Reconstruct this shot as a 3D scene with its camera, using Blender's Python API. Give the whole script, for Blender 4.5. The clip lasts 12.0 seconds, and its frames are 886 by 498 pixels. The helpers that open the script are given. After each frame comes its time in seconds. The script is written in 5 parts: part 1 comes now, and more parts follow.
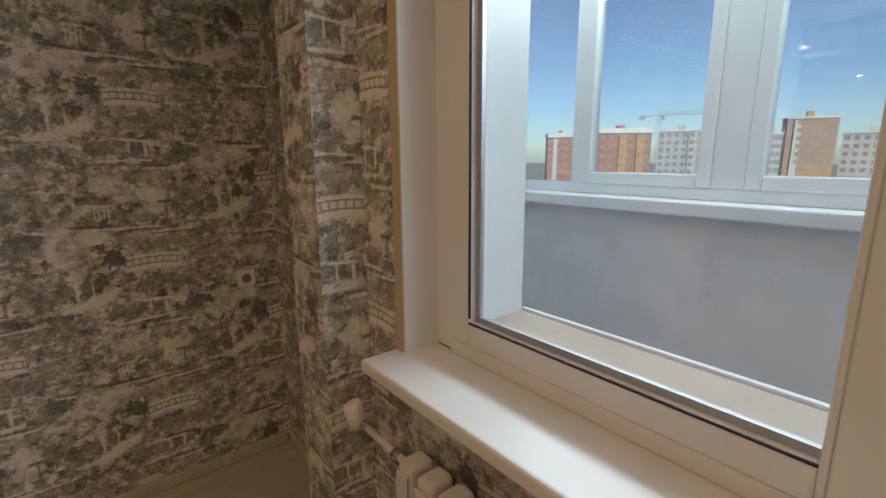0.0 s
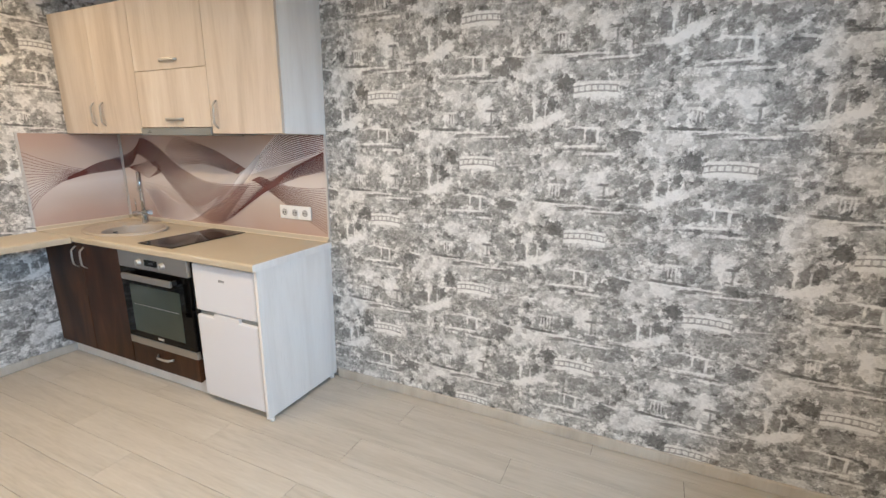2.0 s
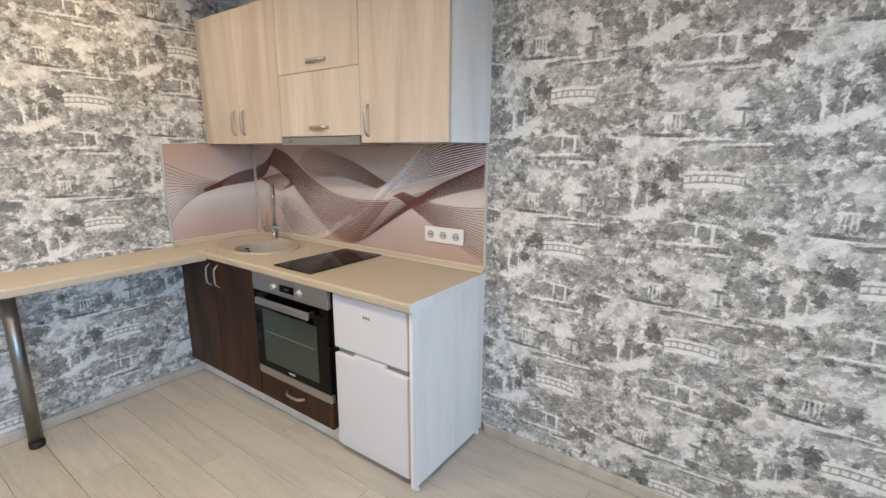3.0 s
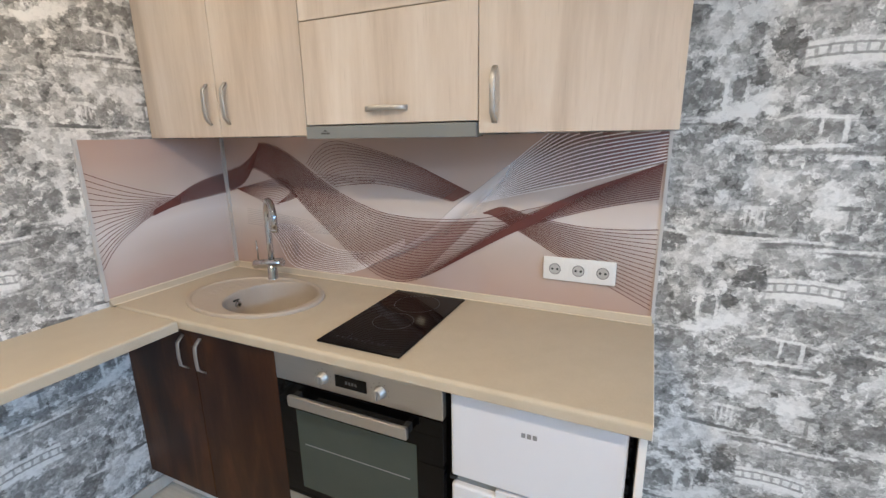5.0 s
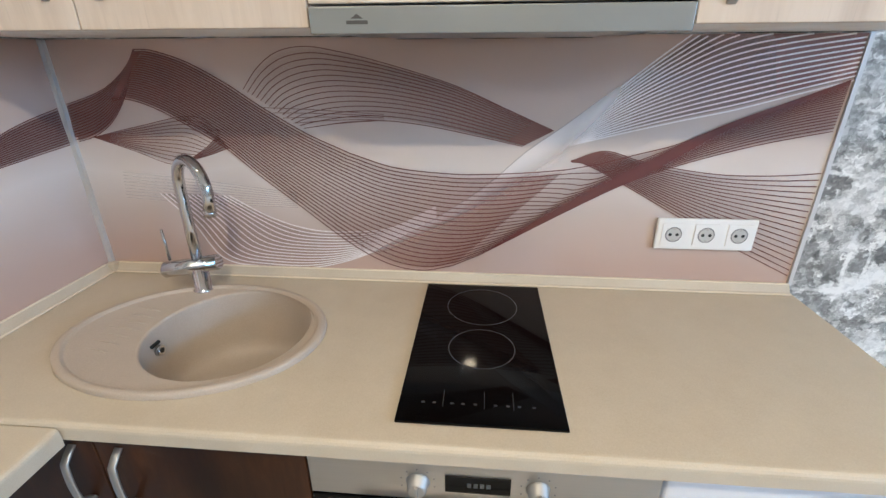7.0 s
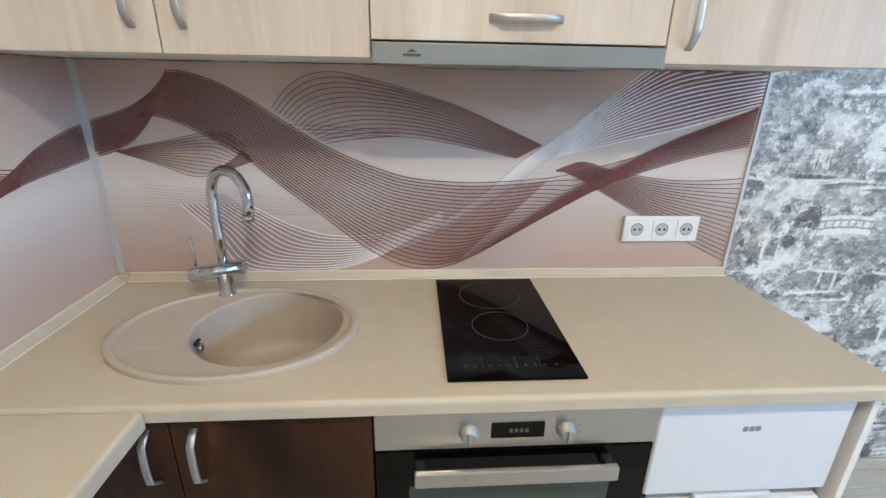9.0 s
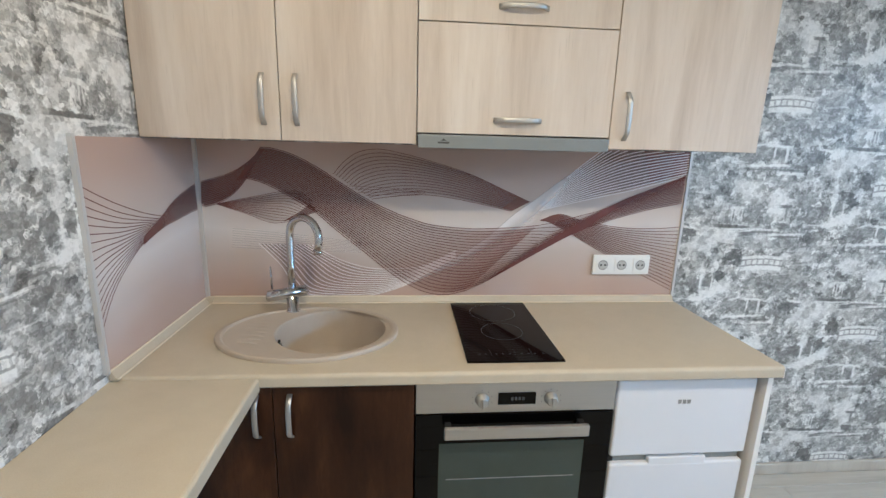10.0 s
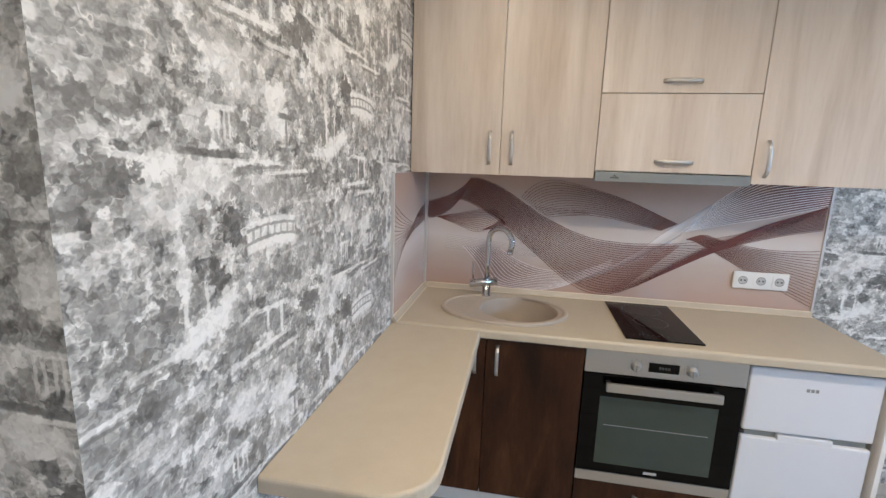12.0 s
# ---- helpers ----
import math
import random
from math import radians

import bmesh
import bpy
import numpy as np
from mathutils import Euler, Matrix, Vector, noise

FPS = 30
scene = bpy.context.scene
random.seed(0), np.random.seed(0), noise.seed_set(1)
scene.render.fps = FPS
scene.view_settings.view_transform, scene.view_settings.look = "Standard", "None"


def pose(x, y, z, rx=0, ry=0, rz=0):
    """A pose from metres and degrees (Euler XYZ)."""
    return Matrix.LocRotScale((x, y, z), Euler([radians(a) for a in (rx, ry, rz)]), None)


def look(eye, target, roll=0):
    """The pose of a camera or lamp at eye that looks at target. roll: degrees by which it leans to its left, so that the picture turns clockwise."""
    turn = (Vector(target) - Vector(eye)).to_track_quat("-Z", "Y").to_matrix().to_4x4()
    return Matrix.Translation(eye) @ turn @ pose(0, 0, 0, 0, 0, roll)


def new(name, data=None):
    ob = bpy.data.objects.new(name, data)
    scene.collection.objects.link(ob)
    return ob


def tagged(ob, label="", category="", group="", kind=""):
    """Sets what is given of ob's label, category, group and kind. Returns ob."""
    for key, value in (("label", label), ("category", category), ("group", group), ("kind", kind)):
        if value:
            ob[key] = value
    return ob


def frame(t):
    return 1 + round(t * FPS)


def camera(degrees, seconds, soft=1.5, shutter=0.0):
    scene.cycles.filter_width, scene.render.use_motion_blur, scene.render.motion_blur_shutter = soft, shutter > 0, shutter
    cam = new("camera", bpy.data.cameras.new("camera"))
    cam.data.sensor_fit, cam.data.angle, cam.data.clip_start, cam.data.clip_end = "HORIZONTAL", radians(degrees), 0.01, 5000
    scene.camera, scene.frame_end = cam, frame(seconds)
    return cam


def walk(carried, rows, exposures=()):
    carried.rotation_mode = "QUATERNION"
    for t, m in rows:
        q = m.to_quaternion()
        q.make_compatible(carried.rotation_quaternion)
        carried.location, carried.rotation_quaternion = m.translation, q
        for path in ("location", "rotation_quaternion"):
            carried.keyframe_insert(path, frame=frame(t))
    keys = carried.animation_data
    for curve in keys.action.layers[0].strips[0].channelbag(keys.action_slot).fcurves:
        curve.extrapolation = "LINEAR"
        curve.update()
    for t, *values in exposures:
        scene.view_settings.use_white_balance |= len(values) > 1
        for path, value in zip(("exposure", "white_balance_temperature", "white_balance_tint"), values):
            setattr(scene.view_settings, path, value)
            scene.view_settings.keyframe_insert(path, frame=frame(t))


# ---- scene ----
# ---- camera and its walk ----
SKY, DAY, LAMPCOL = 0.15, 7.0, (1.0, 0.63, 0.345)
cam = camera(89.1, 12.0)
PATH = [
    (0, (4.218, -2.18, 1.461), (5.452, -0.658, 1.061), -0.4),
    (0.3, (4.201, -2.184, 1.458), (5.043, -0.413, 1.064), -0.5),
    (0.5, (4.16, -2.129, 1.472), (4.792, -0.281, 1.041), 0.0),
    (0.9, (4.098, -2.124, 1.464), (4.213, -0.178, 1.016), 1.1),
    (1, (4.089, -2.114, 1.466), (4.069, -0.166, 1.016), 0.5),
    (1.2, (3.997, -2.106, 1.472), (3.777, -0.173, 1.006), 0.9),
    (1.5, (3.862, -2.088, 1.49), (3.364, -0.214, 1.0), 0.6),
    (2, (3.624, -2.117, 1.47), (2.811, -0.349, 1.007), 0.5),
    (2.5, (3.327, -1.99, 1.475), (2.303, -0.333, 1.023), 0.1),
    (3, (2.984, -1.886, 1.47), (1.854, -0.292, 1.043), 0.3),
    (3.5, (2.661, -1.804, 1.479), (1.513, -0.221, 1.06), 0.1),
    (3.7, (2.545, -1.769, 1.48), (1.404, -0.18, 1.063), 0.1),
    (5.5, (1.609, -1.479, 1.506), (1.002, 0.347, 0.961), -0.9),
    (6, (1.378, -1.394, 1.508), (0.96, 0.456, 0.872), -0.7),
    (6.5, (1.223, -1.271, 1.478), (0.936, 0.577, 0.77), -0.6),
    (7, (1.093, -1.132, 1.461), (0.932, 0.699, 0.672), -0.3),
    (7.2, (1.037, -1.091, 1.455), (0.929, 0.732, 0.641), -0.2),
    (8.8, (0.896, -1.224, 1.442), (1.015, 0.634, 0.712), 1.0),
    (9, (0.889, -1.317, 1.46), (1.018, 0.555, 0.767), 1.0),
    (9.5, (0.842, -1.54, 1.497), (0.995, 0.368, 0.919), 1.4),
    (10, (0.77, -1.745, 1.502), (0.942, 0.197, 1.054), 1.5),
    (10.5, (0.735, -1.916, 1.524), (0.891, 0.043, 1.148), 1.8),
    (11, (0.726, -2.074, 1.521), (0.803, -0.103, 1.191), 1.7),
    (11.5, (0.675, -2.217, 1.536), (0.571, -0.249, 1.196), 1.7),
    (12, (0.525, -2.356, 1.545), (0.181, -0.421, 1.173), 1.9),
]
EXPOSURES = [
    (0.0, -0.33, 7700, 7), (0.5, 0.13, 8100, 8), (1.0, 1.08, 7700, 8), (1.5, 1.48, 6050, 3), (2.0, 1.5, 5260, -1), (2.5, 1.38, 5100, -2),
    (3.5, 1.35, 4980, -2), (5.5, 1.38, 4700, -2), (7.0, 1.6, 4560, -4), (9.0, 1.55, 4430, -6), (9.5, 1.44, 4500, -7), (10.5, 1.37, 4520, -5), (12.0, 1.25, 4590, -2)]
walk(cam, [(t, look(eye, target, roll)) for t, eye, target, roll in PATH], EXPOSURES)

# ---- world, sun and large lights ----
world = bpy.data.worlds.new("sky_world")
scene.world = world
world.use_nodes = True
_wt = world.node_tree
_sky = _wt.nodes.new("ShaderNodeTexSky")
_sky.sky_type, _sky.sun_disc = "NISHITA", False
_sky.sun_elevation, _sky.sun_rotation = radians(38), radians(225)
_sky.air_density, _sky.dust_density, _sky.ozone_density = 0.9, 0.5, 3.0
_cold = _wt.nodes.new("ShaderNodeMix")
_cold.data_type, _cold.blend_type = "RGBA", "MULTIPLY"
_cold.inputs[0].default_value = 1.0
_cold.inputs[7].default_value = (0.82, 1.0, 1.28, 1)
_wt.links.new(_sky.outputs[0], _cold.inputs[6])
_wt.links.new(_cold.outputs[2], _wt.nodes["Background"].inputs[0])
_wt.nodes["Background"].inputs[1].default_value = SKY

sun = new("sun", bpy.data.lights.new("sun", "SUN"))
sun.data.energy, sun.data.angle, sun.data.color = 4.0, radians(0.5), (1.0, 0.96, 0.92)
# from the south-west, behind the flat, so that no sun enters the east window
sun.matrix_world = look((-55, -55, 60), (0, 0, 0))


def skylight(name, eye, target, wide, high, watt):
    """Stands in an opening for the sky's light."""
    o = new(name, bpy.data.lights.new(name, "AREA"))
    o.data.shape, o.data.size, o.data.size_y, o.data.energy, o.data.color = "RECTANGLE", wide, high, watt, (0.62, 0.79, 1.0)
    o.matrix_world = look(eye, target)


# in the room's window opening (the sash beyond the mullion), and in the upper balcony glazing
skylight("skylight_window", (4.8, -3.05, 1.76), (3.75, -3.0, 1.64), 1.5, 0.85, DAY * 0.8)
skylight("skylight_balcony", (6.15, -2.2, 2.3), (5.2, -2.2, 1.75), 3.4, 0.3, DAY * 9.5)


# ---- small helpers of this scene ----
class Val:
    """A number socket of a node tree with arithmetic."""

    def __init__(self, nt, s):
        self.nt, self.s = nt, s

    def op(self, kind, b=None, c=None, clamp=False):
        n = self.nt.nodes.new("ShaderNodeMath")
        n.operation, n.use_clamp = kind, clamp
        for i, v in enumerate((self, b, c)):
            if v is None:
                continue
            if isinstance(v, Val):
                self.nt.links.new(v.s, n.inputs[i])
            else:
                n.inputs[i].default_value = v
        return Val(self.nt, n.outputs[0])

    def __add__(self, o):
        return self.op("ADD", o)

    def __sub__(self, o):
        return self.op("SUBTRACT", o)

    def __mul__(self, o):
        return self.op("MULTIPLY", o)

    def __truediv__(self, o):
        return self.op("DIVIDE", o)

    def sat(self):
        return self.op("ADD", 0.0, clamp=True)

    def step(self, a, b):
        """0 below a, 1 above b, smooth between."""
        n = self.nt.nodes.new("ShaderNodeMapRange")
        n.interpolation_type = "SMOOTHSTEP"
        self.nt.links.new(self.s, n.inputs["Value"])
        lo, hi, p, q = (a, b, 0.0, 1.0) if a < b else (b, a, 1.0, 0.0)
        n.inputs["From Min"].default_value, n.inputs["From Max"].default_value = lo, hi
        n.inputs["To Min"].default_value, n.inputs["To Max"].default_value = p, q
        return Val(self.nt, n.outputs["Result"])


class Mat:
    """A Principled material under construction."""

    def __init__(self, name, rough=0.5, metal=0.0, spec=0.5, base=(0.8, 0.8, 0.8)):
        self.m = bpy.data.materials.new(name)
        self.m.use_nodes = True
        self.nt = self.m.node_tree
        self.b = self.nt.nodes["Principled BSDF"]
        self.set("Base Color", (*base, 1))
        self.set("Roughness", rough)
        self.set("Metallic", metal)
        self.set("Specular IOR Level", spec)

    def set(self, key, v):
        if isinstance(v, Val):
            self.nt.links.new(v.s, self.b.inputs[key])
        elif hasattr(v, "is_output"):
            self.nt.links.new(v, self.b.inputs[key])
        else:
            self.b.inputs[key].default_value = v

    def position(self):
        n = self.nt.nodes.new("ShaderNodeNewGeometry")
        return n.outputs["Position"]

    def uv(self):
        n = self.nt.nodes.new("ShaderNodeUVMap")
        return n.outputs["UV"]

    def split(self, v):
        n = self.nt.nodes.new("ShaderNodeSeparateXYZ")
        self.nt.links.new(v, n.inputs[0])
        return [Val(self.nt, o) for o in n.outputs]

    def join(self, *vals):
        n = self.nt.nodes.new("ShaderNodeCombineXYZ")
        for i, v in enumerate(vals):
            if isinstance(v, Val):
                self.nt.links.new(v.s, n.inputs[i])
            else:
                n.inputs[i].default_value = v
        return n.outputs[0]

    def scaled(self, v, sx, sy, sz):
        n = self.nt.nodes.new("ShaderNodeMapping")
        self.nt.links.new(v, n.inputs["Vector"])
        n.inputs["Scale"].default_value = (sx, sy, sz)
        return n.outputs[0]

    def noise(self, vec, scale, detail=3.0, rough=0.55, w=None, distort=0.0):
        n = self.nt.nodes.new("ShaderNodeTexNoise")
        if w is not None:
            n.noise_dimensions = "4D"
            self.nt.links.new(w.s, n.inputs["W"])
        self.nt.links.new(vec, n.inputs["Vector"])
        n.inputs["Scale"].default_value, n.inputs["Detail"].default_value = scale, detail
        n.inputs["Roughness"].default_value, n.inputs["Distortion"].default_value = rough, distort
        return Val(self.nt, n.outputs["Fac"])

    def rnd(self):
        n = self.nt.nodes.new("ShaderNodeObjectInfo")
        return Val(self.nt, n.outputs["Random"])

    def ramp(self, v, *stops):
        n = self.nt.nodes.new("ShaderNodeValToRGB")
        self.nt.links.new(v.s, n.inputs[0])
        e = n.color_ramp.elements
        while len(e) < len(stops):
            e.new(0.5)
        for el, (p, c) in zip(e, stops):
            el.position, el.color = p, (*c, 1)
        return n.outputs[0]

    def mix(self, f, a, b):
        n = self.nt.nodes.new("ShaderNodeMix")
        n.data_type = "RGBA"
        for key, v in ((0, f), (6, a), (7, b)):
            if isinstance(v, Val):
                self.nt.links.new(v.s, n.inputs[key])
            elif hasattr(v, "is_output"):
                self.nt.links.new(v, n.inputs[key])
            else:
                n.inputs[key].default_value = v if key == 0 else (*v, 1)
        return n.outputs[2]

    def bump(self, v, strength=0.1, dist=0.001):
        n = self.nt.nodes.new("ShaderNodeBump")
        n.inputs["Strength"].default_value, n.inputs["Distance"].default_value = strength, dist
        self.nt.links.new(v.s, n.inputs["Height"])
        self.nt.links.new(n.outputs[0], self.b.inputs["Normal"])


# ---- materials ----
def wallpaper():
    """Non-woven vinyl with a grey painted landscape: rolls 0.535 m wide, repeat 0.65 m, half drop."""
    M = Mat("landscape_wallpaper", rough=0.5, spec=0.4)
    nt = M.nt
    uv = M.uv()
    u, v, _ = M.split(uv)

    warp = M.noise(uv, 46.0, 2.0, 0.5)
    leaf = M.noise(uv, 74.0, 1.5, 0.5)
    streak = M.noise(M.scaled(uv, 12, 95, 1), 1.0, 2.0, 0.5)
    wx, wy = (warp - 0.5) * 0.036, (leaf - 0.5) * 0.026
    ragged = M.noise(M.scaled(uv, -1.0, 1.2, 1.0), 74.0, 1.5, 0.5)

    def cells(nx, ny, shift):
        """Brush dabs: the middle of each dab and its own tone."""
        n = nt.nodes.new("ShaderNodeTexVoronoi")
        n.voronoi_dimensions, n.feature = "2D", "SMOOTH_F1"
        n.inputs["Scale"].default_value, n.inputs["Smoothness"].default_value = 1.0, 0.3
        nt.links.new(M.join((u + wx) * nx + shift, (v + wy) * ny + shift, 0.0), n.inputs["Vector"])
        x, y, _ = M.split(n.outputs["Position"])
        sep = nt.nodes.new("ShaderNodeSeparateColor")
        nt.links.new(n.outputs["Color"], sep.inputs[0])
        return (x - shift) / nx, (y - shift) / ny, Val(nt, sep.outputs[0]) - 0.5

    cx1, cy1, tone1 = cells(48.0, 40.0, 3.0)
    cx2, cy2, tone2 = cells(84.0, 100.0, 11.0)
    # dabs pull the drawing to their middles, which frays its outlines
    U = u + (cx1 - u) * 0.3 + (cx2 - u) * 0.3 + (leaf - 0.5) * 0.03
    V = v + (cy1 - v) * 0.3 + (cy2 - v) * 0.3 + (ragged - 0.5) * 0.03
    dab = M.join(U, V, 0.0)
    big = M.noise(dab, 7.0, 2.0)
    mid = M.noise(dab, 25.0, 2.0, 0.6)
    fleck = M.noise(dab, 70.0, 1.0, 0.5)

    def fold(a, b):
        col = (a / 0.535).op("ROUND")
        d = b + col * 0.325
        return a - col * 0.535, d - (d / 0.65).op("ROUND") * 0.65

    (sx, sy), (bx, by) = fold(U, V), fold(u + wx * 0.25, v + wy * 0.3)
    fray, rough = (fleck - 0.5) * 2.4, (streak - 0.5) * 0.8 + (leaf - 0.5) * 0.6

    def lay(val, d, lo, hi, to, k):
        """Paint the tone `to` where d is small."""
        m = nt.nodes.new("ShaderNodeMapRange")
        m.interpolation_type = "SMOOTHSTEP"
        nt.links.new(d.s, m.inputs["Value"])
        for key, x in (("From Min", lo), ("From Max", hi), ("To Min", k), ("To Max", 0.0)):
            m.inputs[key].default_value = x
        n = nt.nodes.new("ShaderNodeMix")
        nt.links.new(m.outputs["Result"], n.inputs[0])
        nt.links.new(val.s, n.inputs[2])
        n.inputs[3].default_value = to
        return Val(nt, n.outputs[0])

    def copies(cx, cy, rx, ry):
        """The motif itself and its neighbours where it runs over the edge of the repeat."""
        out = [(cx, cy)]
        for sx, sy in ((-0.535, 0.325), (-0.535, -0.325), (0.535, 0.325), (0.535, -0.325), (0, 0.65), (0, -0.65)):
            x, y = cx + sx, cy + sy
            if abs(x) - rx * 1.3 < 0.2675 and abs(y) - ry * 1.3 < 0.325:
                out.append((x, y))
        return out

    def blob(val, cx, cy, rx, ry, to, k, slope=0.0):
        for x, y in copies(cx, cy, rx, ry):
            a = sx.op("MULTIPLY_ADD", 1 / rx, -x / rx)
            b = sy.op("MULTIPLY_ADD", 1 / ry, -y / ry)
            if slope:
                b = a.op("MULTIPLY_ADD", -slope * rx / ry, b)
            val = lay(val, a.op("MULTIPLY_ADD", a, b * b) + fray, 0.4, 1.3, to, k * 0.82)
        return val

    def bar(val, cx, cy, rx, ry, slope, to, k):
        for x, y in copies(cx, cy, rx, ry):
            a = bx.op("MULTIPLY_ADD", 1 / rx, -x / rx)
            b = by.op("MULTIPLY_ADD", 1 / ry, -y / ry)
            if slope:
                b = a.op("MULTIPLY_ADD", -slope * rx / ry, b)
            val = lay(val, a.op("ABSOLUTE").op("MAXIMUM", b.op("ABSOLUTE")) + rough, 0.6, 1.4, to, k * 0.8)
        return val

    val = (big - 0.5) * 0.6 + (mid - 0.5) * 1.8 + (fleck - 0.5) * 0.5 + tone1 * 0.22 + tone2 * 0.12 + 0.56
    # quiet grey fields
    for m in ((-0.004, 0.089, 0.075, 0.035, 0.52, 0.7), (-0.11, -0.296, 0.095, 0.022, 0.57, 0.7), (0.221, 0.04, 0.08, 0.05, 0.5, 0.5), (0.11, 0.1, 0.06, 0.04, 0.47, 0.6),
              (0.17, -0.06, 0.09, 0.05, 0.43, 0.55), (0.05, -0.085, 0.1, 0.035, 0.45, 0.55), (0.04, -0.295, 0.07, 0.02, 0.58, 0.7), (-0.08, 0.1, 0.07, 0.02, 0.6, 0.6)):
        val = blob(val, *m)
    # skies and clouds
    for m in ((-0.245, 0.116, 0.06, 0.06, 0.9, 0.75), (-0.165, 0.125, 0.055, 0.03, 0.93, 0.85), (-0.19, -0.125, 0.075, 0.027, 1.0, 0.95, 0.35), (-0.255, -0.15, 0.035, 0.018, 0.97, 0.85),
              (-0.14, -0.098, 0.03, 0.026, 0.97, 0.7), (-0.102, 0.318, 0.06, 0.034, 0.95, 0.85), (-0.06, 0.285, 0.05, 0.026, 0.82, 0.6), (0.045, 0.277, 0.05, 0.04, 1.0, 0.9),
              (0.055, 0.225, 0.05, 0.03, 0.93, 0.75)):
        val = blob(val, *m)
    # pale crowns and banks
    for m in ((0.255, -0.241, 0.06, 0.038, 0.88, 0.7), (0.03, -0.02, 0.095, 0.018, 0.93, 0.75), (-0.19, 0.215, 0.025, 0.03, 0.87, 0.65), (-0.243, -0.045, 0.02, 0.05, 0.95, 0.75),
              (-0.145, -0.02, 0.02, 0.02, 0.9, 0.5), (0.13, -0.14, 0.05, 0.016, 0.8, 0.5), (0.12, 0.03, 0.03, 0.02, 0.75, 0.5), (-0.02, 0.12, 0.05, 0.012, 0.85, 0.6)):
        val = blob(val, *m)
    # trees beside the bridge and the hill
    for m in ((-0.114, 0.036, 0.04, 0.038, 0.1, 0.95), (-0.092, 0.008, 0.024, 0.018, 0.16, 0.8), (-0.163, -0.047, 0.022, 0.032, 0.12, 0.92), (-0.21, -0.073, 0.026, 0.034, 0.3, 0.85),
              (0.258, 0.243, 0.033, 0.04, 0.27, 0.85), (0.165, 0.27, 0.05, 0.045, 0.36, 0.75), (0.2, 0.215, 0.036, 0.042, 0.28, 0.8), (-0.08, -0.182, 0.085, 0.03, 0.4, 0.85),
              (-0.12, -0.207, 0.06, 0.016, 0.3, 0.7), (0.178, -0.192, 0.055, 0.036, 0.17, 0.88), (0.13, -0.225, 0.05, 0.026, 0.28, 0.75), (0.203, 0.113, 0.03, 0.026, 0.2, 0.85),
              (0.25, 0.12, 0.034, 0.028, 0.3, 0.8), (0.15, 0.088, 0.05, 0.016, 0.38, 0.6)):
        val = blob(val, *m)
    # bushes and shaded banks
    for m in ((-0.262, 0.1, 0.024, 0.026, 0.4, 0.6), (-0.23, 0.14, 0.014, 0.014, 0.42, 0.6), (-0.07, 0.205, 0.03, 0.028, 0.3, 0.8), (-0.172, 0.2, 0.016, 0.03, 0.3, 0.7),
              (0.005, 0.19, 0.034, 0.026, 0.38, 0.7), (-0.03, 0.24, 0.026, 0.026, 0.3, 0.75), (-0.14, 0.29, 0.018, 0.018, 0.36, 0.6), (-0.06, 0.31, 0.016, 0.014, 0.4, 0.6),
              (0.05, -0.07, 0.045, 0.026, 0.32, 0.6), (0.12, -0.1, 0.05, 0.026, 0.3, 0.6), (-0.02, -0.065, 0.022, 0.036, 0.42, 0.6), (-0.09, -0.08, 0.016, 0.045, 0.5, 0.6),
              (0.23, -0.1, 0.03, 0.02, 0.3, 0.6), (0.21, 0.0, 0.03, 0.018, 0.34, 0.55)):
        val = blob(val, *m)
    # shores and the boat
    for m in ((-0.15, 0.164, 0.078, 0.006, -0.05, 0.1, 0.95), (-0.12, 0.153, 0.06, 0.004, 0.0, 0.97, 0.8), (-0.072, 0.134, 0.033, 0.009, 0.1, 0.22, 0.9), (-0.072, 0.146, 0.036, 0.003, 0.1, 0.93, 0.8),
              (0.01, 0.151, 0.062, 0.004, -0.05, 0.97, 0.85), (0.0, 0.141, 0.06, 0.003, 0.0, 0.25, 0.7), (0.1, 0.131, 0.085, 0.004, 0.03, 0.97, 0.85), (0.1, 0.121, 0.07, 0.003, 0.0, 0.18, 0.7)):
        val = bar(val, *m)
    # sunshade and pavilion posts
    for m in ((0.083, 0.166, 0.02, 0.017, 0.0, 0.28, 0.9), (0.083, 0.186, 0.026, 0.003, 0.0, 0.9, 0.8), (0.088, 0.216, 0.005, 0.03, 0.0, 0.28, 0.9), (0.083, 0.25, 0.024, 0.006, 0.0, 0.16, 0.95),
              (0.016, -0.187, 0.024, 0.02, 0.0, 0.3, 0.8), (0.004, -0.156, 0.056, 0.005, -0.06, 1.0, 0.97), (-0.012, -0.18, 0.004, 0.024, 0.0, 1.0, 0.95), (0.042, -0.19, 0.006, 0.03, 0.0, 1.0, 0.95)):
        val = bar(val, *m)
    # water lines and trunks
    for m in ((-0.075, -0.153, 0.03, 0.004, 0.25, 0.95, 0.8), (-0.03, -0.234, 0.088, 0.005, 0.03, 1.0, 0.95), (-0.06, -0.25, 0.08, 0.004, 0.0, 0.25, 0.7), (0.07, -0.265, 0.052, 0.005, 0.0, 0.97, 0.85),
              (0.06, -0.252, 0.045, 0.004, 0.0, 0.2, 0.8), (-0.01, -0.276, 0.05, 0.003, 0.0, 0.3, 0.6), (0.206, -0.167, 0.035, 0.005, -0.15, 0.97, 0.85), (-0.243, -0.085, 0.005, 0.036, 0.05, 1.0, 0.95)):
        val = bar(val, *m)
